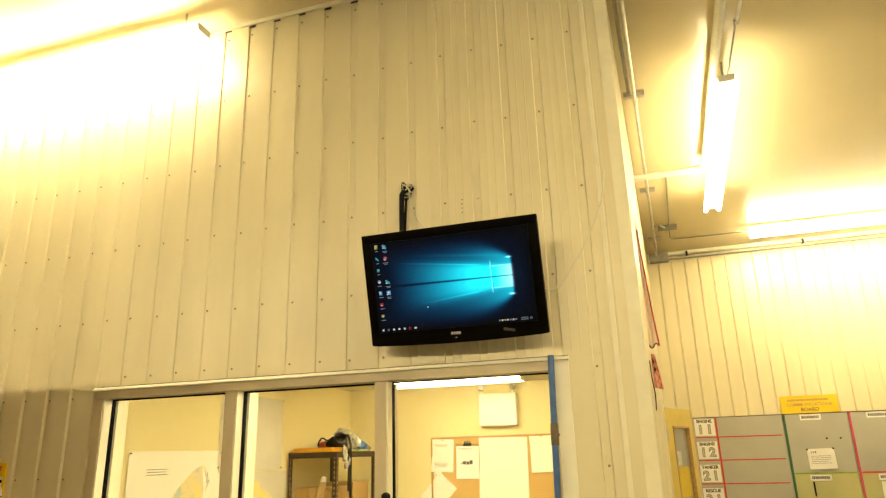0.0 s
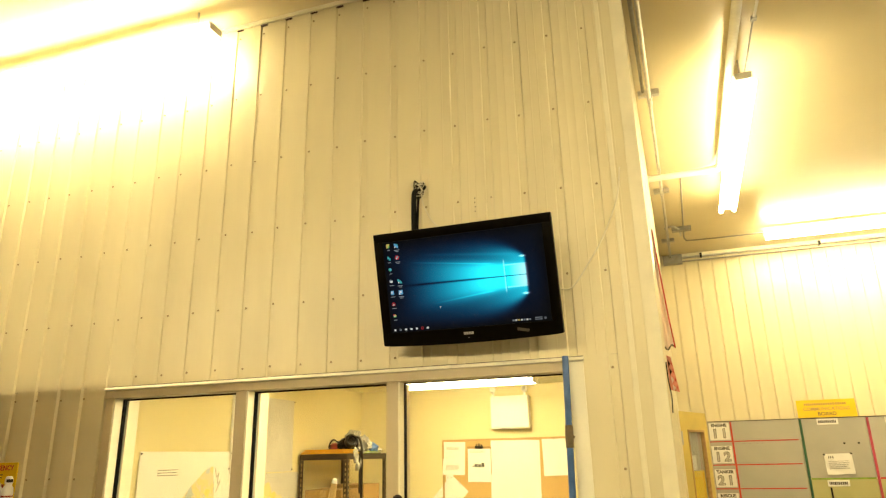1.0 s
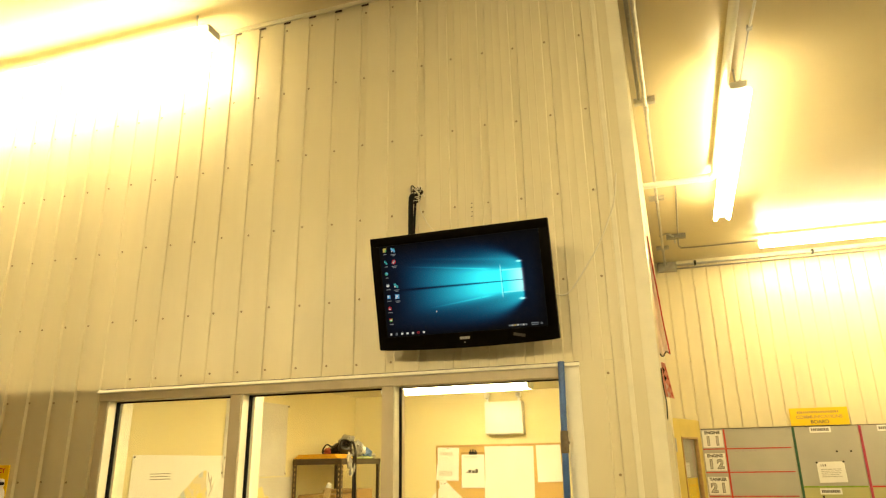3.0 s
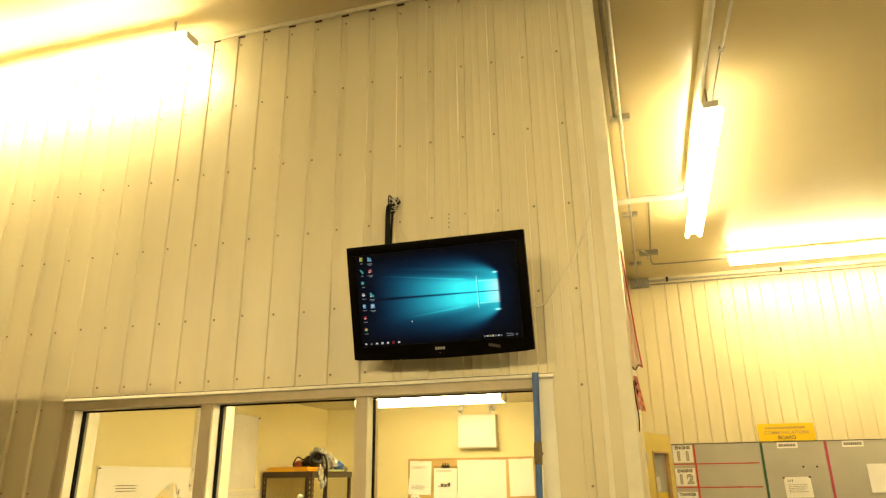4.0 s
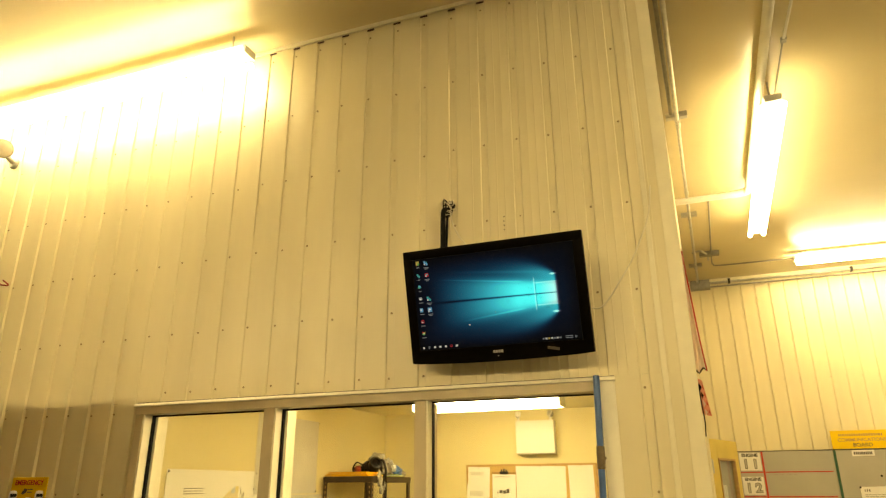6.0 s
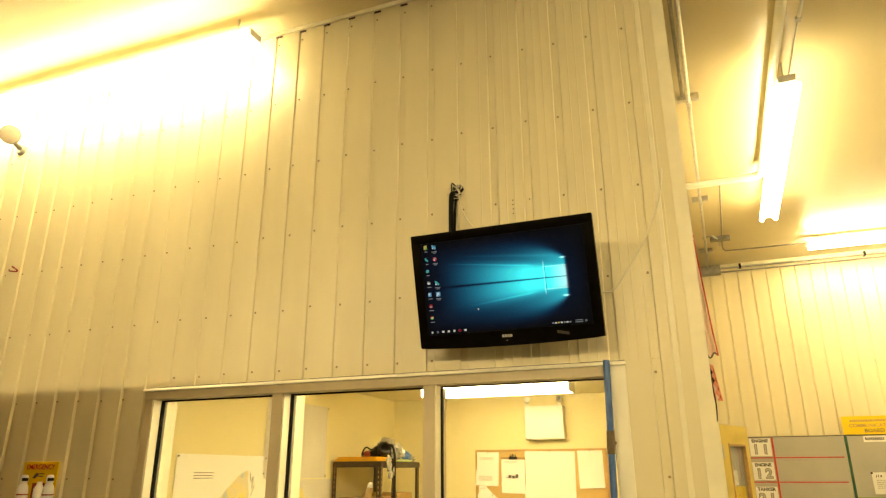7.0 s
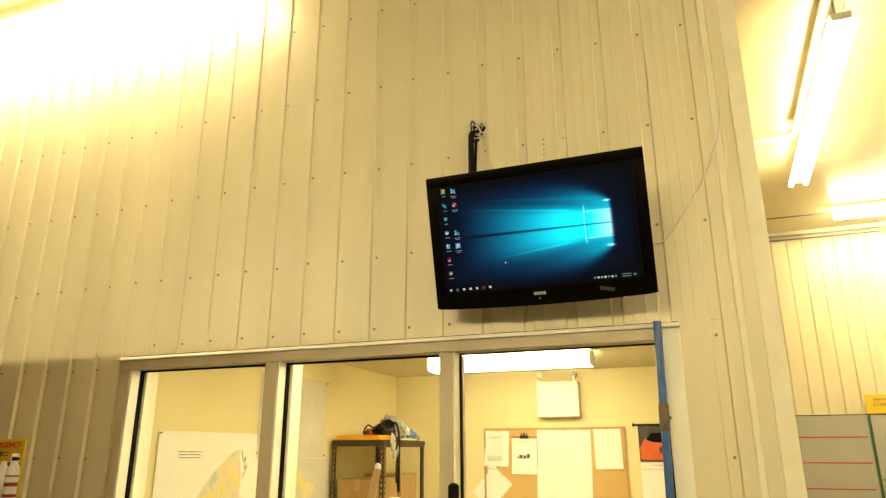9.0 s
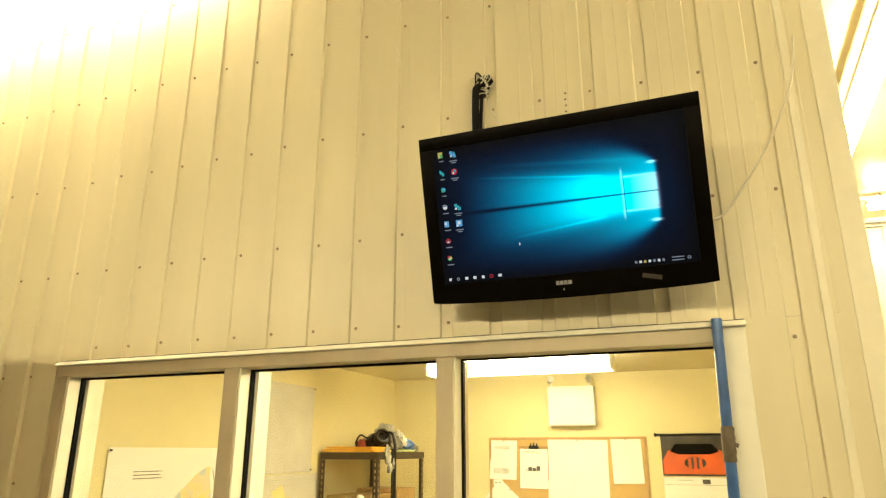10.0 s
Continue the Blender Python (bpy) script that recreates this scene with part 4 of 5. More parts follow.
part("printed_spots", bx(box(-2.112, -2.102, PY - 0.0215, PY - 0.0202, 1.632, 1.642), -2.080, -2.068, PY - 0.0215, PY - 0.0202, 1.632, 1.642), M_PRINT, tg)

cal = thing("wall_calendar", (-0.68, OY, 1.5), "wall calendar with an orange car photograph on its upper half", "calendar")
part("hanging_rod", tube([(-0.925, OY - 0.018, 1.975), (-0.440, OY - 0.018, 1.975)], 0.008, 10), M_BLACK, cal)
for x in (-0.925, -0.440):
    part("rod_end", lathe([(0.006, -0.008), (0.014, -0.004), (0.014, 0.004), (0.006, 0.008)], pose(x, OY - 0.018, 1.975, 0, 90), 12), M_BLACK, cal)
pic = part("photograph", box(-0.893, -0.462, OY - 0.012, OY - 0.008, 1.700, 1.968), M_DARKPHOTO, cal, "dark glossy photograph")
m = Matrix.Translation((0, OY - 0.0135, 0))
part("car_body", slab([(-0.886, 1.712), (-0.888, 1.800), (-0.850, 1.868), (-0.760, 1.885), (-0.570, 1.885), (-0.500, 1.868), (-0.470, 1.800), (-0.468, 1.712)], 0.0012, m), M_ORANGE, pic, "orange car front in the photograph")
part("car_window", slab([(-0.835, 1.862), (-0.800, 1.912), (-0.560, 1.914), (-0.515, 1.862), (-0.57, 1.842), (-0.78, 1.842)], 0.0012, Matrix.Translation((0, OY - 0.0148, 0))), M_GLOSSBLACK, pic)
part("car_grille", lathe([(0.072, 0), (0.072, 0.001)], pose(-0.675, OY - 0.0138, 1.785, 90) @ Matrix.Diagonal((1, 0.55, 1, 1)), 20), M_DARKPHOTO, pic)
part("grille_bar", bx(bx(box(-0.72, -0.70, OY - 0.0166, OY - 0.015, 1.752, 1.815), -0.685, -0.665, OY - 0.0166, OY - 0.015, 1.745, 1.822), -0.65, -0.63, OY - 0.0166, OY - 0.015, 1.752, 1.815), M_ORANGE, pic)
part("date_page", box(-0.893, -0.462, OY - 0.013, OY - 0.009, 1.33, 1.690), M_PAPER, cal)
part("page_text", bars(-0.80, -0.69, [1.672], OY - 0.0135, 0.006, 0.1, 9), M_GREYPRINT, cal)
part("page_block", box(-0.640, -0.590, OY - 0.0145, OY - 0.013, 1.648, 1.678), M_PRINT, cal)
part("page_rule", box(-0.888, -0.467, OY - 0.0138, OY - 0.013, 1.640, 1.643), M_GREYPRINT, cal)

# maps on the office's left wall: local x runs along +y, the face looks along +x
LW = lambda y, z: pose(OX + 0.003, y, z, 0, 0, 90)
AREA = Matrix.Translation((0, -0.015, -0.030))
mp = thing("wall_map", (OX, 3.8, 1.3), "large white printed map with yellow and grey areas", "map")
part("sheet", sheet(0.90, 0.75, LW(3.385, 1.772), 0.0004, 1, 8, 6), M_PAPER, mp, smooth=40)
rnd = random.Random(11)
coast = [(0.16, -0.56), (0.22, -0.46), (0.30, -0.36), (0.37, -0.285), (0.44, -0.215), (0.50, -0.175), (0.575, -0.125), (0.63, -0.085), (0.655, -0.10), (0.66, -0.15), (0.69, -0.22), (0.68, -0.32), (0.72, -0.44), (0.73, -0.56)]
coast = [(x + rnd.uniform(-0.008, 0.008), z + rnd.uniform(-0.008, 0.008)) for x, z in coast]
part("printed_area", slab(coast, 0.0003, LW(3.385, 1.772) @ Matrix.Translation((0, -0.0054, 0))), M_MAP, mp)
for n, (cx, cz, r) in enumerate(((0.42, -0.38, 0.075), (0.61, -0.42, 0.05), (0.33, -0.50, 0.06), (0.61, -0.24, 0.035), (0.52, -0.30, 0.03))):
    poly = [(cx + r * (1 + rnd.uniform(-0.3, 0.3)) * math.cos(a), cz + 0.8 * r * (1 + rnd.uniform(-0.3, 0.3)) * math.sin(a)) for a in [k * 0.628 for k in range(10)]]
    part("printed_patch", slab(poly, 0.0002, LW(3.385, 1.772) @ Matrix.Translation((0, -0.0057 - 0.0003 * n, 0))), M_MAPY, mp)
part("printed_title", onto(bars(0.15, 0.34, [-0.104, -0.119, -0.134], -0.0052, 0.0042, 0.15, 12), LW(3.385, 1.772)), M_PRINT, mp)
part("shore_line", onto(tube(arc([(0.68, -0.0055, -0.10), (0.70, -0.0055, -0.16), (0.72, -0.0055, -0.13), (0.71, -0.0055, -0.20), (0.74, -0.0055, -0.18), (0.70, -0.0055, -0.25)], 4), 0.0022, 5), LW(3.385, 1.772)), M_GREYPRINT, mp)
for u, v in ((0.84, -0.012), (0.82, -0.11), (0.01, -0.012)):
    part("push_pin", onto(lathe([(0.0045, 0), (0.0045, 0.008)], pose(u, -0.003, v, 90), 8), LW(3.385, 1.772)), M_BLACK, mp)
AREA = Matrix.Translation((0, 0, -0.062))
mp = thing("wall_map", (OX, 4.6, 1.7), "tall pale plan sheet pinned to the office wall", "map")
part("sheet", sheet(0.805, 0.530, LW(4.190, 2.190), 0.010, 3, 8, 6), M_PLAN, mp, smooth=40)
for u, v in ((0.735, -0.012), (0.01, -0.012), (0.73, -0.515)):
    part("push_pin", onto(lathe([(0.005, 0), (0.005, 0.008)], pose(u, -0.012, v, 90), 8), LW(4.250, 2.190)), M_BLACK, mp)
mp = thing("wall_map", (OX, 4.6, 1.2), "pale map sheet with yellow areas low on the office wall", "map")
part("sheet", sheet(0.80, 0.55, LW(4.300, 1.652), 0.0004, 5, 8, 6), M_PLAN, mp, smooth=40)
for n, (cx, cz, r) in enumerate(((0.36, -0.12, 0.08), (0.48, -0.19, 0.08), (0.28, -0.24, 0.07))):
    poly = [(cx + r * (1 + rnd.uniform(-0.3, 0.3)) * math.cos(a), cz + 0.7 * r * (1 + rnd.uniform(-0.3, 0.3)) * math.sin(a)) for a in [k * 0.628 for k in range(10)]]
    part("printed_patch", slab(poly, 0.0002, LW(4.300, 1.652) @ Matrix.Translation((0, -0.0054 - 0.0003 * n, 0))), M_MAPY, mp)
for z in (-0.028, -0.060):
    part("printed_rule", onto(box(0.02, 0.74, -0.0095, -0.008, z - 0.0015, z), LW(4.300, 1.652)), M_GREYPRINT, mp)

# ---- office: steel rack in the corner and what lies on it ----
AREA = Matrix.Translation((0.026, -0.028, 0))
RX0, RX1, RY0, RY1, RT = -2.938, -2.52, 5.11, 5.86, 1.719
rk = thing("storage_rack", (-2.73, 5.48, 0), "brown slotted steel rack with board shelves", "shelf rack")
for x, sx in ((RX0, 1), (RX1, -1)):
    for y, sy in ((RY0, 1), (RY1, -1)):
        b = bmesh.new()
        z = 0.0
        bx(b, min(x, x + sx * 0.004), max(x, x + sx * 0.004), min(y, y + sy * 0.034), max(y, y + sy * 0.034), 0, RT)
        bx(b, min(x + sx * 0.0041, x + sx * 0.034), max(x + sx * 0.0041, x + sx * 0.034), min(y, y + sy * 0.004), max(y, y + sy * 0.004), 0, RT)
        post = part("upright", b, M_RACK, rk)
        b = bmesh.new()
        for k in range(14):
            z = RT - 0.05 - 0.038 * k
            yy = y - sy * 0.0006
            bx(b, x + sx * 0.014, x + sx * 0.022, yy - 0.0005, yy + 0.0005, z, z + 0.020)
            xx = x - sx * 0.0006
            bx(b, xx - 0.0005, xx + 0.0005, y + sy * 0.014, y + sy * 0.022, z, z + 0.020)
        part("slots", b, M_SHELFB, post, "column of keyhole slots")
for z in (RT, 1.267, 0.84, 0.42):
    b = box(RX0, RX1, RY0 - 0.006, RY0 - 0.001, z - 0.045, z, 0.001)
    bx(b, RX0, RX1, RY1 + 0.001, RY1 + 0.006, z - 0.045, z, 0.001)
    bx(b, RX1 + 0.001, RX1 + 0.006, RY0, RY1, z - 0.045, z, 0.001)
    part("beam", b, M_RACK, rk)
    part("shelf_board", box(RX0 + 0.005, RX1 - 0.005, RY0 + 0.005, RY1 - 0.005, z - 0.022, z - 0.008), M_SHELFB, rk)


def carton(x0, x1, y0, y1, z, h, label):
    c = thing("cardboard_box", ((x0 + x1) / 2, (y0 + y1) / 2, z), label, "cardboard box")
    part("carton", box(x0, x1, y0, y1, z, z + h, 0.004), M_CARD, c)
    part("flap", box(x0 + 0.001, x1 - 0.001, y0 + 0.001, (y0 + y1) / 2 - 0.001, z + h + 0.0005, z + h + 0.004), M_CARD, c)
    part("flap", box(x0 + 0.001, x1 - 0.001, (y0 + y1) / 2 + 0.001, y1 - 0.001, z + h + 0.0005, z + h + 0.004), M_CARD, c)
    part("packing_tape", box((x0 + x1) / 2 - 0.025, (x0 + x1) / 2 + 0.025, y0 - 0.001, y1 + 0.001, z + h * 0.6, z + h + 0.0052), M_SHELFB, c)


S2 = 1.259
carton(RX0 + 0.045, RX1 - 0.06, RY0 + 0.02, RY0 + 0.37, S2, 0.190, "brown taped cardboard box on the rack shelf")
carton(RX0 + 0.06, RX1 - 0.045, RY0 + 0.40, RY1 - 0.045, S2, 0.215, "taller brown cardboard box on the rack shelf")
carton(RX0 + 0.05, RX1 - 0.05, RY0 + 0.03, RY1 - 0.10, 0.832, 0.30, "long brown cardboard box on the lower shelf")
TP = RT + 0.001
fd = thing("yellow_folder_stack", (-2.75, 5.25, TP), "stack of yellow folders on top of the rack", "folders")
for k in range(3):
    part("folder", box(RX0 + 0.01 + 0.01 * k, RX1 - 0.03 - 0.015 * k, RY0 - 0.004 + 0.01 * k, RY0 + 0.27, TP + 0.0115 * k, TP + 0.0115 * k + 0.010, 0.002), M_FOLDER, fd)
gs = thing("lime_papers", (-2.62, 5.66, TP), "pile of lime green papers on the rack", "papers")
for k in range(3):
    part("sheet", box(-2.74 + 0.012 * k, -2.515 + 0.006 * k, 5.44 + 0.02 * k, 5.68 + 0.01 * k, TP + 0.006 * k, TP + 0.006 * k + 0.005, m=pose(-2.6, 5.6, 0, 0, 0, 5 * k) @ pose(2.6, -5.6, 0)), M_LIMEPAPER if k != 1 else M_PAPER, gs)
gb = thing("grey_bag", (-2.60, 5.78, TP), "crumpled grey plastic bag on the rack", "plastic bag")


part("bag", crumple((-2.60, 5.765, TP + 0.020), (0.075, 0.085, 0.026), 3), M_BAG, gb, smooth=60)
hm = thing("black_camera", (-2.62, 5.40, TP), "black camera with a dangling strap on the rack", "camera")
m = pose(-2.60, 5.33, TP + 0.098, 62, 12, 40)
part("body", crumple((-2.635, 5.39, TP + 0.075), (0.070, 0.055, 0.060), 31, 3, 0.25), M_RUBBER, hm, smooth=60)
part("lens_barrel", lathe([(0.040, -0.05), (0.046, -0.045), (0.046, -0.010), (0.052, -0.006), (0.052, 0.020), (0.046, 0.024), (0.036, 0.024), (0.030, 0.006)], m, 20), M_BLACK, hm, smooth=40)
part("lens_glass", lathe([(0.034, 0.008), (0.030, 0.012), (0.012, 0.015)], m, 16), M_GLOSSBLACK, hm, smooth=40)
for k, (x, y, z) in enumerate(((-2.70, 5.35, 0.05), (-2.755, 5.34, 0.045), (-2.79, 5.38, 0.035))):
    part("pouch", crumple((x, y, TP + z), (0.036, 0.032, 0.042), 41 + k, 3, 0.5), (M_RUBBER, M_DULLRED, M_RUBBER)[k], hm, smooth=60)
part("strap", tube(arc([(-2.585, 5.36, TP + 0.125), (-2.535, 5.34, TP + 0.120), (-2.508, 5.33, TP + 0.06), (-2.500, 5.32, TP + 0.01), (-2.502, 5.315, TP - 0.08), (-2.498, 5.31, TP - 0.18), (-2.503, 5.315, TP - 0.26), (-2.502, 5.33, TP - 0.36)], 6), 0.010, 8), M_BLACK, hm, smooth=50)
part("strap", tube(arc([(-2.66, 5.33, TP + 0.12), (-2.70, 5.31, TP + 0.09), (-2.76, 5.32, TP + 0.11), (-2.80, 5.33, TP + 0.06), (-2.77, 5.31, TP + 0.03)], 6), 0.006, 8), M_BLACK, hm, smooth=50)
part("strap_end", box(-2.499, -2.494, 5.262, 5.290, TP - 0.30, TP + 0.02, 0.002), M_RUBBER, hm, "wide black webbing strap")
part("strap_end", box(-2.493, -2.489, 5.300, 5.322, TP - 0.36, TP + 0.02, 0.002), M_RUBBER, hm, "wide black webbing strap")
pb = thing("clear_bag", (-2.56, 5.25, TP), "crumpled clear plastic bag hanging over the rack edge", "plastic bag")
for k, (c, r) in enumerate((((-2.66, 5.46, TP + 0.085), (0.085, 0.07, 0.080)), ((-2.58, 5.50, TP + 0.060), (0.060, 0.060, 0.065)), ((-2.70, 5.44, TP + 0.050), (0.080, 0.05, 0.055)))):
    part("bag", crumple(c, r, 5 + 3 * k, 4, 0.8), M_BAG, pb, smooth=40)
for k, (z, y) in enumerate(((0.0, 5.21), (-0.045, 5.225), (-0.10, 5.25), (-0.075, 5.30))):
    part("bag_tail", crumple((-2.502, y, TP + z), (0.014, 0.027, 0.040), 18 + k, 3, 0.55), M_BAG, pb, smooth=40)
wp = thing("white_pads", (-2.66, 5.58, TP), "white folded cloth pads heaped on the rack", "cloth pads")
part("pad", crumple((-2.565, 5.56, TP + 0.070), (0.040, 0.048, 0.036), 9, 3, 0.5), M_PAPER, wp, smooth=60)
part("pad", crumple((-2.66, 5.56, TP + 0.085), (0.060, 0.055, 0.052), 12, 3, 0.5), M_PAPER, wp, smooth=60)
part("pad", crumple((-2.53, 5.60, TP + 0.045), (0.040, 0.050, 0.040), 15, 3, 0.5), M_BLUE, wp, smooth=60)
st = thing("striped_folders", (-2.62, 5.42, S2), "striped folders and white papers lying on the middle rack shelf", "folders")
for k, (y, mt) in enumerate(((5.36, M_PAPER), (5.39, M_BLUE), (5.42, M_LIMEPAPER), (5.45, M_PAPER))):
    part("folder", box(-2.60, -2.505, y, y + 0.024, S2 + 0.001, S2 + 0.060 - 0.006 * k, 0.003, m=pose(-2.55, y, S2, 0, 0, 18) @ pose(2.55, -y, -S2)), mt, st)
AREA = HOME
bt = thing("wooden_handle", (-1.70, 3.112, WZ0 + 0.05), "pale wooden tool handle standing on the window sill", "tool handle")
rings = ((1.002, 0.024), (1.20, 0.023), (1.40, 0.020), (1.52, 0.0165), (1.572, 0.0135), (1.588, 0.011), (1.592, 0.006))
shaft = lambda z: Vector((-1.581 - 0.205 * (1.591 - z), 3.112, z))
part("shaft", tube([shaft(z) for z, r in rings[:5]], [r for z, r in rings[:5]], 12), M_WOOD, bt, smooth=40)
part("tip", tube([shaft(z) for z, r in rings[4:]], [r for z, r in rings[4:]], 12), M_PAPER, bt, "worn white tip", smooth=40)

# ---- side bay: door, flag, pipes, boards ----
AREA = LEANING
df = thing("door_frame", (SIDE, 6.6, 0), "cream steel door frame in the return wall", "door frame", kind="structure")
for y0, y1, z0, z1 in ((6.185, 6.305, 0, 2.05), (6.98, 7.02, 0, 2.05), (6.3055, 6.9795, 2.02, 2.05)):
    part("jamb", box(-0.21, SIDE + 0.014, y0, y1, z0, z1, 0.003), M_TRIM, df)
dr = thing("door_1", m=pose(-0.033, 6.33, 0.01, 0, 0, 69.1), label="ochre painted door standing ajar, with a glazed upper panel", category="door", kind="structure")
DW, DH, DT = 0.651, 1.995, 0.040
b = box(0, 0.150, 0, DT, 0, DH, 0.002)
bx(b, DW - 0.095, DW, 0, DT, 0, DH, 0.002)
bx(b, 0.1502, DW - 0.0952, 0, DT, DH - 0.150, DH, 0.002)
bx(b, 0.1502, DW - 0.0952, 0, DT, 0, 1.0, 0.002)
part("leaf", b, M_DOOR, dr, local=True)
b = box(0.1505, 0.168, -0.006, DT + 0.006, 1.0, DH - 0.150, 0.002)
bx(b, DW - 0.113, DW - 0.0955, -0.006, DT + 0.006, 1.0, DH - 0.150, 0.002)
bx(b, 0.1685, DW - 0.1135, -0.006, DT + 0.006, DH - 0.168, DH - 0.1505, 0.002)
part("glazing_bead", b, M_OAK, dr, "brown glazing bead", local=True)
g = part("pane", box(0.1682, DW - 0.1132, DT / 2 - 0.002, DT / 2 + 0.002, 1.0, DH - 0.1685), M_GLASS, dr, "clear glass pane", local=True)
g.visible_shadow = False
part("notice", box(0.20, DW - 0.15, DT / 2 + 0.003, DT / 2 + 0.005, 1.255, 1.505), M_YELLOW, dr, "yellow notice behind the glass", local=True)
part("notice", box(0.19, 0.34, DT / 2 + 0.003, DT / 2 + 0.005, 1.515, 1.632), M_PAPER, dr, "pale card behind the glass", local=True)
part("glass_film", box(0.170, DW - 0.115, DT / 2 + 0.006, DT / 2 + 0.008, 1.0, DH - 0.170), M_GREYBOARD, dr, "frosted film on the glass", local=True)
for z in (0.22, 0.98, 1.72):
    part("hinge", tube([(-0.006, -0.006, z), (-0.006, -0.006, z + 0.11)], 0.009, 8), M_STEEL, dr, local=True)
part("handle", tube(arc([(DW - 0.05, 0, 1.0), (DW - 0.05, -0.05, 1.0), (DW - 0.12, -0.055, 1.0)], 4), 0.010, 8), M_STEEL, dr, local=True)

AREA = LEANING @ Matrix.Translation((0, -0.030, -0.057))
fl = thing("flag", (SIDE, 4.15, 2.3), "white cloth flag with a red hem hung on the return wall", "flag")


def cloth(y, rows_, hem=None):
    b = bmesh.new()
    grid_ = []
    for z, x0, x1 in rows_:
        grid_.append([(x0 + (x1 - x0) * k / 8, y + 0.02 * math.sin(k * 1.3 + z * 5), z - 0.012 * math.sin(k * 0.8)) for k in range(9)])
    f = [[b.verts.new(c) for c in r] for r in grid_]
    for j in range(len(f) - 1):
        for i in range(8):
            b.faces.new((f[j][i], f[j + 1][i], f[j + 1][i + 1], f[j][i + 1]))
    bmesh.ops.recalc_face_normals(b, faces=b.faces)
    return b, [r[8] for r in grid_], grid_[-1]


rows_f = [(2.98, SIDE + 0.001, SIDE + 0.006), (2.82, SIDE + 0.001, SIDE + 0.014), (2.64, SIDE + 0.001, SIDE + 0.026), (2.46, SIDE + 0.001, SIDE + 0.038), (2.285, SIDE + 0.001, SIDE + 0.054)]
b, edge, low = cloth(4.15, rows_f)
part("cloth", b, M_CLOTH, fl, smooth=50)
part("hem", tube([Vector(e) + Vector((0, -0.002, 0)) for e in edge], 0.0042, 6), M_RED, fl, "red stitched hem")
part("fringe", tube([Vector(e) + Vector((0, -0.002, 0.001)) for e in low], 0.0042, 6), M_TAPE, fl)
pn = thing("pennant", (SIDE, 4.2, 2.15), "small salmon pennant with a dark and red zigzag below the flag", "pennant")
part("backing", slab([(SIDE + 0.001, 2.25), (SIDE + 0.022, 2.24), (SIDE + 0.050, 2.045), (SIDE + 0.001, 2.06)], 0.004, Matrix.Translation((0, 4.2, 0))), M_SALMON, pn)
for k in range(4):
    z = 2.225 - 0.045 * k
    part("zigzag", slab([(SIDE + 0.004 + 0.004 * k, z), (SIDE + 0.016 + 0.005 * k, z - 0.022), (SIDE + 0.006 + 0.004 * k, z - 0.043)], 0.0015, Matrix.Translation((0, 4.1975, 0))), M_RUBBER if k < 2 else M_CLOTH, pn)
    part("zigzag", slab([(SIDE + 0.021 + 0.006 * k, z - 0.002), (SIDE + 0.018 + 0.006 * k, z - 0.022), (SIDE + 0.026 + 0.006 * k, z - 0.038)], 0.0015, Matrix.Translation((0, 4.1975, 0))), M_RED, pn)
AREA = LEANING @ Matrix.Translation((0, -0.050, -0.032))
hk = thing("hanging_strap", (SIDE + 0.01, 3.6, 1.9), "dark strap hanging on the return wall", "strap")
part("strap", tube(arc([(SIDE + 0.006, 3.50, 2.10), (SIDE + 0.007, 3.54, 2.02), (SIDE + 0.012, 3.60, 1.95), (SIDE + 0.008, 3.62, 1.88)], 5), 0.0026, 8), M_RUBBER, hk, smooth=50)

AREA = OVERHEAD
cd = thing("conduit_run", (0, 5.5, 4.1), "galvanised conduit clamped along the ceiling on short strut bars", "conduit")
part("conduit", tube([(0.0, -3.0, CEIL - 0.055), (0.0, 2.6, CEIL - 0.055), (-0.002, 5.0, CEIL - 0.056), (0.0, 8.38, CEIL - 0.055)], 0.0135, 10), M_STEEL, cd, smooth=40)
part("conduit", tube([(-0.036, -3.0, CEIL - 0.035), (-0.036, 4.5, CEIL - 0.035)], 0.012, 10), M_BOX, cd, smooth=40)
for y in (1.9, 4.56, 6.27, 7.75):
    st = part("strut", box(-0.072, 0.066, y - 0.020, y + 0.020, CEIL - 0.040, CEIL - 0.001, 0.002), M_STEEL, cd)
    part("clamp", tube([(0, y - 0.012, CEIL - 0.055), (0, y + 0.012, CEIL - 0.055)], 0.019, 10), M_STEEL, st)
for y in (5.72, 4.62, 3.2):
    part("coupling", tube([(0, y - 0.03, CEIL - 0.055), (0, y + 0.03, CEIL - 0.055)], 0.0172, 10), M_STEEL, cd, smooth=40)
AREA = BAY_WALL
jb = thing("junction_box", (0.05, BACK, 4.05), "grey steel junction box in the ceiling corner", "junction box")
part("body", box(-0.065, 0.150, BACK - 0.10, BACK - 0.004, 4.030, 4.135, 0.004), M_BOX, jb)
part("cover", box(-0.058, 0.143, BACK - 0.106, BACK - 0.1005, 4.037, 4.128, 0.002), M_BOX, jb)
wcd = thing("wall_conduit", (1.5, BACK, 4.08), "pair of conduits along the top of the back wall", "conduit")
part("conduit", tube([(0.15, BACK - 0.05, 4.10), (4.5, BACK - 0.05, 4.10)], 0.0135, 10), M_STEEL, wcd, smooth=40)
part("conduit", tube([(0.15, BACK - 0.03, 4.06), (4.5, BACK - 0.03, 4.06)], 0.010, 10), M_BOX, wcd, smooth=40)
for x in (0.36, 1.6, 2.9):
    part("clip", box(x - 0.012, x + 0.012, BACK - 0.068, BACK - 0.003, 4.085, 4.135, 0.002), M_BLACK, wcd)
AREA = OVERHEAD
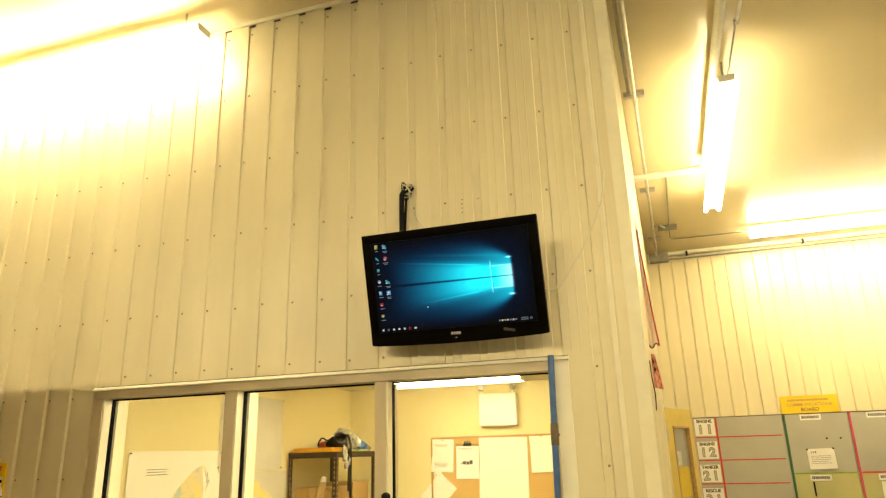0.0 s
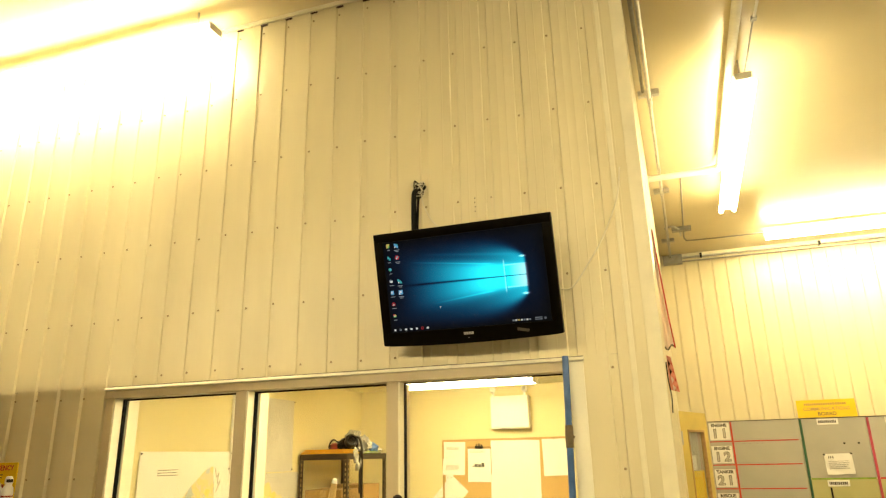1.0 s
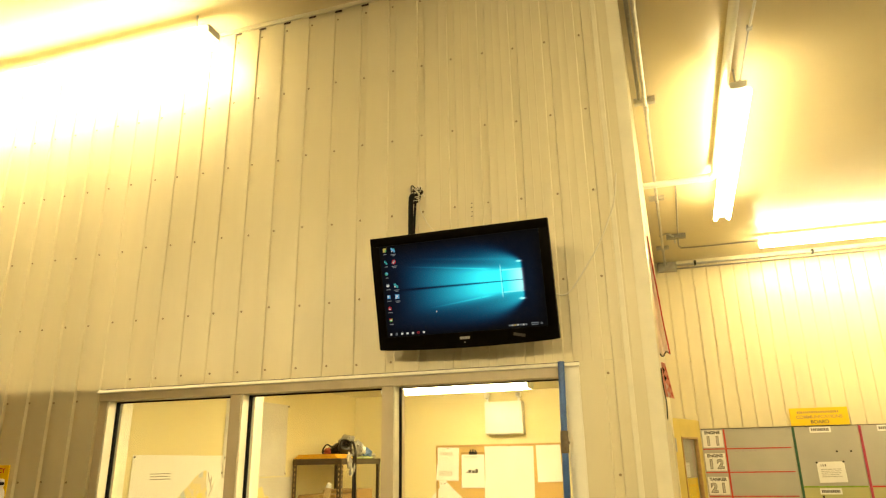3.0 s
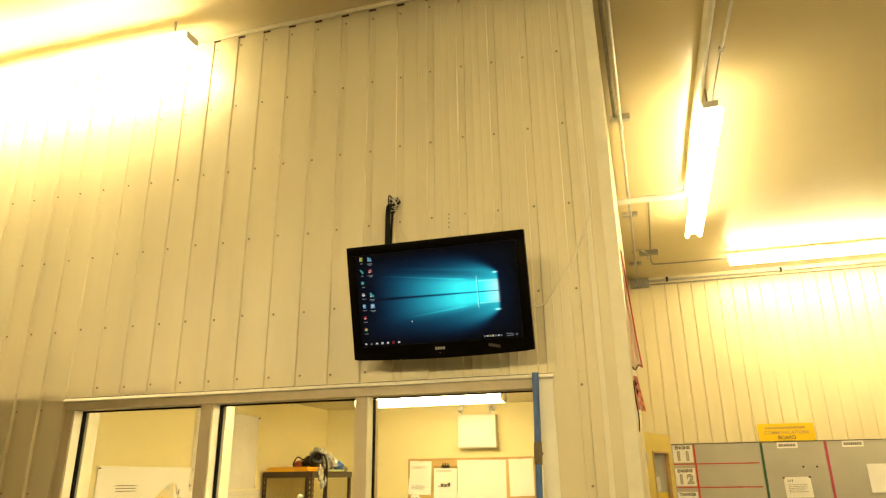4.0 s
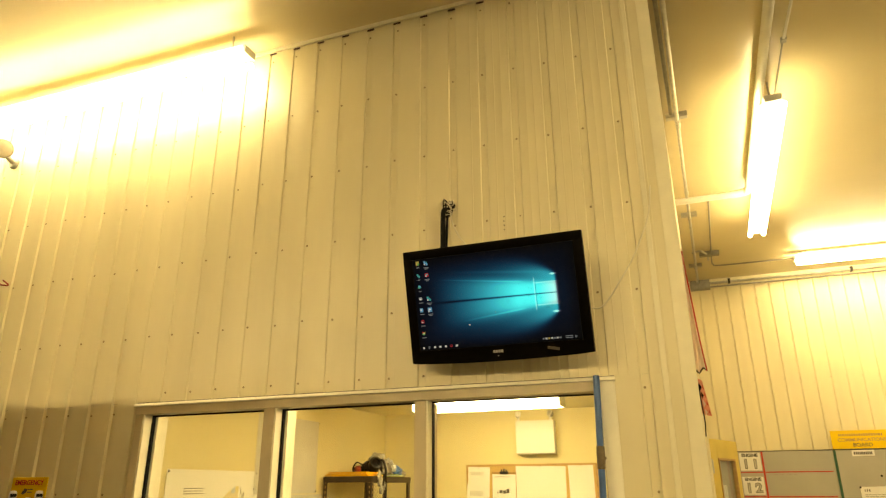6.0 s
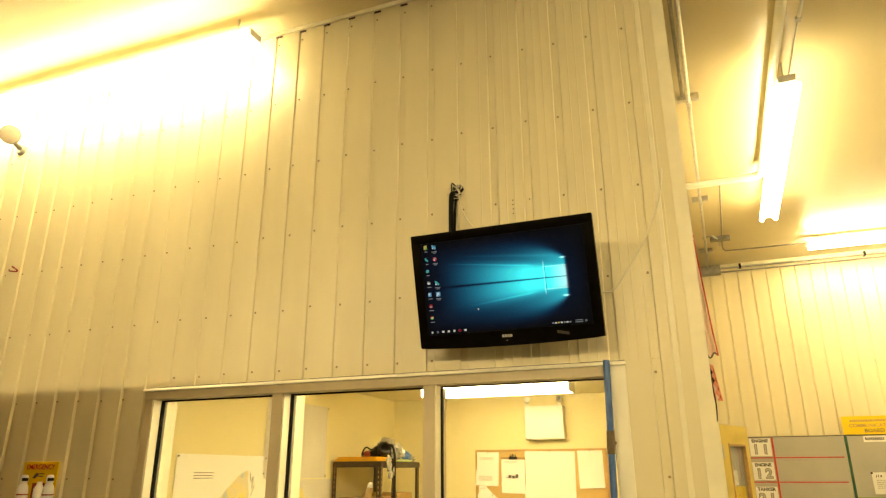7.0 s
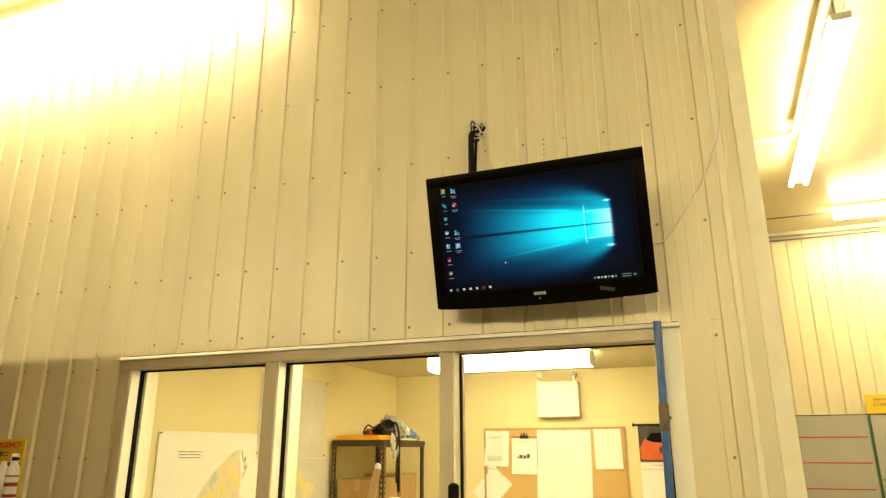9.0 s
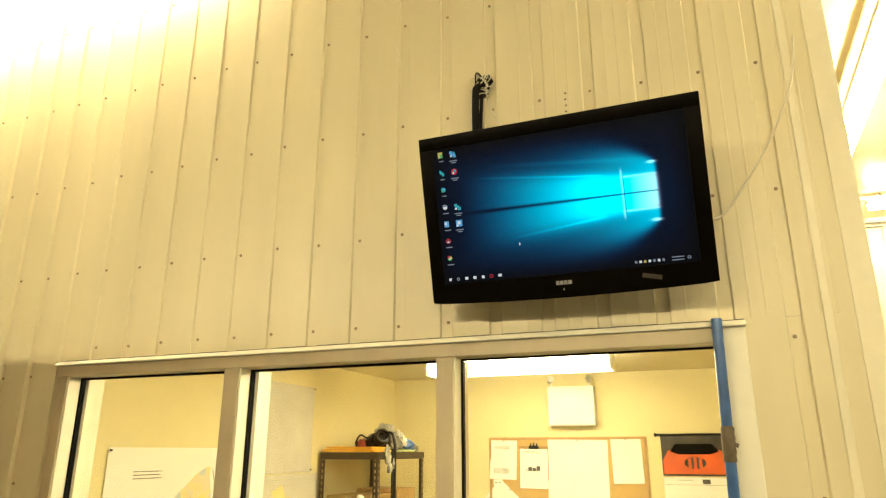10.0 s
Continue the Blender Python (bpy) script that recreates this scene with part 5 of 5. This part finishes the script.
tc = thing("thin_conduit", (0.17, 7, 4.13), "thin cable conduit bending along the ceiling", "conduit")
part("conduit", tube(arc([(0.172, 5.95, CEIL - 0.012), (0.172, 6.8, CEIL - 0.012), (0.172, 7.62, CEIL - 0.012), (0.19, 7.80, CEIL - 0.012), (0.28, 7.86, CEIL - 0.012), (1.0, 7.88, CEIL - 0.012), (3.0, 7.9, CEIL - 0.012)], 5), 0.008, 8), M_BOX, tc, smooth=50)
part("fitting", box(0.05, 0.25, 7.36, 7.42, CEIL - 0.05, CEIL - 0.002, 0.003), M_BOX, tc)
part("elbow", tube(arc([(-0.02, 7.30, CEIL - 0.03), (0.06, 7.24, CEIL - 0.035), (0.10, 7.30, CEIL - 0.04), (0.13, 7.40, CEIL - 0.03), (0.14, 7.62, CEIL - 0.02)], 5), 0.010, 8), M_STEEL, tc, smooth=50)
pv = thing("vent_pipe", (0.5, 4.5, 4.0), "white plastic vent pipe elbowed into the return wall", "pipe")
part("pipe", tube([(0.535, -3.0, CEIL - 0.07), (0.515, 2.5, CEIL - 0.075), (0.490, 4.44, CEIL - 0.078), (0.482, 5.71, CEIL - 0.08)], 0.028, 16), M_PVC, pv, smooth=40)
part("elbow", tube(arc([(0.483, 5.66, CEIL - 0.08), (0.482, 5.74, CEIL - 0.08), (0.464, 5.80, CEIL - 0.08), (0.41, 5.825, CEIL - 0.08), (0.35, 5.830, CEIL - 0.08)], 5), 0.033, 16), M_PVC, pv, smooth=40)
part("pipe", tube([(0.39, 5.830, CEIL - 0.08), (SIDE - 0.01, 5.832, CEIL - 0.08)], 0.028, 16), M_PVC, pv, smooth=40)
for y in (2.4, 4.05):
    part("strap", tube([(0.505, y, CEIL - 0.06), (0.505, y, CEIL - 0.002)], 0.003, 6), M_STEEL, pv)
lc = thing("lamp_cable", (0.61, 4.3, 4.1), "thin rod and white conduit feeding the bay strip light", "conduit")
part("rod", tube([(0.61, 3.99, CEIL - 0.006), (0.59, 4.13, CEIL - 0.07), (0.562, 4.33, CEIL - 0.16)], 0.005, 8), M_STEEL, lc, smooth=50)
part("ceiling_rose", box(0.595, 0.627, 3.972, 4.006, CEIL - 0.020, CEIL - 0.001, 0.003), M_STEEL, lc)
part("feed_conduit", tube([(0.70, -3.0, CEIL - 0.012), (0.629, 3.53, CEIL - 0.012), (0.612, 3.971, CEIL - 0.010)], 0.009, 8), M_PVC, lc, "white conduit along the ceiling")

AREA = BAY_WALL
# boards on the back wall
BY = BACK - 0.004


def tape(name, x0, x1, z0, z1, material, parent, y=BY - 0.0235, lean=0.0):
    return part(name, slab([(x0, z1), (x1, z1), (x1 + lean, z0), (x0 + lean, z0)], 0.0012, Matrix.Translation((0, y, 0))), material, parent)


sb = thing("status_board", (0.63, BACK, 0.9), "grey status board ruled with red tape and vehicle cards", "board")
part("panel", box(0.185, 1.078, BY - 0.022, BY, 0.90, 2.206, 0.002), M_GREYBOARD, sb)
part("top_edge", box(0.183, 1.080, BY - 0.026, BY, 2.207, 2.213), M_BLACK, sb)
tape("red_tape", 0.407, 0.424, 0.92, 2.204, M_RED, sb)
for k in range(5):
    z = 1.998 - 0.242 * k
    tape("red_tape", 0.187, 0.406, z - 0.0055, z + 0.0055, M_RED, sb)
    tape("red_tape", 0.425, 1.055, z - 0.0055, z + 0.0055, M_RED, sb)
for k, (w, n) in enumerate((("ENGINE", "11"), ("ENGINE", "12"), ("TANKER", "21"), ("RESCUE", "31"))):
    z = 2.195 - 0.242 * k
    card = part("vehicle_card", box(0.192, 0.398, BY - 0.0255, BY - 0.0225, z - 0.180, z, 0.001), M_PAPER, sb, "white card with a vehicle name and number")
    lettering("lettering", w, 0.044, pose(0.295, BY - 0.0262, z - 0.026, 90), M_PRINT, card, fat=0.0022)
    for digit, dx in zip(n, (-0.046, 0.046)):
        lettering("digit", digit, 0.128, pose(0.295 + dx, BY - 0.0262, z - 0.116, 90), M_PRINT, card, fat=0.0075)
        lettering("digit_fill", digit, 0.128, pose(0.295 + dx, BY - 0.0275, z - 0.116, 90), M_FADED, card, fat=0.0025)
part("marker_writing", bars(0.50, 0.72, [1.972], BY - 0.0222, 0.008, 0.1, 21), M_GREYPRINT, sb)

bs = thing("board_sign", (1.36, BACK, 2.22), "yellow sign board with printed words above the panels", "sign")
part("plate", box(1.088, 1.640, BY - 0.030, BY - 0.018, 2.216, 2.398, 0.002), M_YELLOW, bs)
part("printed_line", bars(1.16, 1.56, [2.352], BY - 0.0302, 0.024, 0.02, 22, (0.03, 0.05), 0.2), M_OAK, bs)
lettering("lettering", "COMMUNICATIONS", 0.048, pose(1.364, BY - 0.031, 2.302, 90), M_OAK, bs, fat=0.0008)
lettering("lettering", "BOARD", 0.052, pose(1.364, BY - 0.031, 2.251, 90), M_TAPE, bs, fat=0.0008)


def notice_board(x0, x1, edge_mat, label):
    nb = thing("notice_panel", ((x0 + x1) / 2, BACK, 0.9), label, "board")
    part("panel", box(x0, x1, BY - 0.022, BY, 1.612, 2.206, 0.002), M_GREYBOARD, nb)
    part("lower_panel", box(x0, x1, BY - 0.022, BY, 0.90, 1.598, 0.002), M_OLIVEBOARD, nb)
    part("top_edge", box(x0, x1, BY - 0.026, BY, 2.207, 2.213), M_BLACK, nb)
    tape("side_tape", x0 + 0.002, x0 + 0.026, 0.92, 2.204, edge_mat, nb)
    tape("cross_tape", x0 + 0.028, x1 - 0.004, 1.597, 1.613, M_LIME if edge_mat is M_GREEN else M_RED, nb)
    xm = x0 + 0.17
    for z in (2.172, 1.560):
        lb = part("title_strip", box(xm, xm + 0.20, BY - 0.0248, BY - 0.0223, z - 0.030, z + 0.030, 0.001), M_PAPER, nb)
        part("printed_words", bars(xm + 0.015, xm + 0.185, [z], BY - 0.0250, 0.028, 0.02, int(z * 10), (0.06, 0.10), 0.12), M_PRINT, lb)
    return nb


nb = notice_board(1.082, 1.700, M_GREEN, "grey and olive notice panel edged with green tape")
m = pose(1.262, BY - 0.022, 1.848, 0, -1)
sh = part("notice_sheet", sheet(0.255, 0.205, m, 0.014, 2), M_PAPER, nb, "white printed sheet")
part("printed_text", onto(bars(0.035, 0.09, [-0.035], -0.008, 0.022, 0.02, 31), m), M_PRINT, sh)
part("printed_text", onto(bars(0.03, 0.22, [-0.075 - 0.018 * k for k in range(5)], -0.014, 0.006, 0.2, 32), m), M_GREYPRINT, sh)
for x, z in ((1.265, 1.842), (1.512, 1.848), (1.47, 1.95), (1.60, 1.95)):
    part("magnet", lathe([(0.010, 0), (0.010, 0.006)], pose(x, BY - 0.024, z, 90), 10), M_BLACK, nb)
part("key_hook", box(1.268, 1.284, BY - 0.034, BY - 0.0225, 1.38, 1.52, 0.003), M_BLACK, nb)
nb = notice_board(1.704, 2.32, M_PINK, "grey and olive notice panel edged with pink tape")
m = pose(1.89, BY - 0.022, 1.575, 0, 2)
part("notice_sheet", sheet(0.25, 0.20, m @ Matrix.Translation((0.0, -0.004, -0.06)), 0.012, 5), M_PAPER, nb, "white printed sheet")
part("notice_sheet", sheet(0.23, 0.28, pose(2.06, BY - 0.022, 1.97), 0.014, 7), M_PAPER, nb, "white printed sheet")
notice_board(2.324, 2.94, M_GREEN, "grey and olive notice panel edged with green tape")

# ---- screws in the siding grooves, last ----
b = lathe([(0.0058, 0.0), (0.0058, 0.0012), (0.0038, 0.0016), (0.0038, 0.0045), (0.0028, 0.0055)], pose(0, 0, 0, 90), 6)
screw = bpy.data.meshes.new("screw")
b.to_mesh(screw)
b.free()
screw.materials.append(M_SCREW)
rnd = random.Random(2)
for k in range(0, 27):
    x = FIRST - PITCH * k
    for j in range(7):
        z = 1.611 + 0.4015 * j
        if z > CEIL - 0.05 or (WX0 < x < WX1 and z < WZ1 + 0.02):
            continue
        ob = new("screw", screw)
        ob.parent = wall_n
        ob.location = (x + rnd.uniform(-0.006, 0.006), WALL + (-0.001 if x > SEAMS[2] else 0.003), z + rnd.uniform(-0.005, 0.005))
for k in range(10):
    ob = new("screw", screw)
    ob.parent = wall_n
    ob.location = (FIRST - PITCH * (k + 6) + rnd.uniform(-0.005, 0.005), WALL - 0.001, 2.107 + rnd.uniform(-0.004, 0.004))
for k in range(0, 16):
    for j in (1,):
        ob = new("screw", screw)
        ob.parent = wall_b
        ob.location = (0.123 + PITCH * (k + 1), BACK + 0.012, 2.41 + 0.4015 * j)

# shade in the open groove ends under the ceiling trim, set in as dark boxes
b = box(-0.021, 0.021, -0.003, 0.003, -0.008, 0.0, 0.001)
gap_shade = bpy.data.meshes.new("groove_gap_shade")
b.to_mesh(gap_shade)
b.free()
gap_shade.materials.append(M_RUST_SHADE)
for k in range(0, 27):
    ob = new("groove_gap_shade", gap_shade)
    ob.parent = wall_n
    ob.location = (FIRST - PITCH * k, WALL - 0.009, CEIL - 0.0255 - 0.0015 * (k % 3))
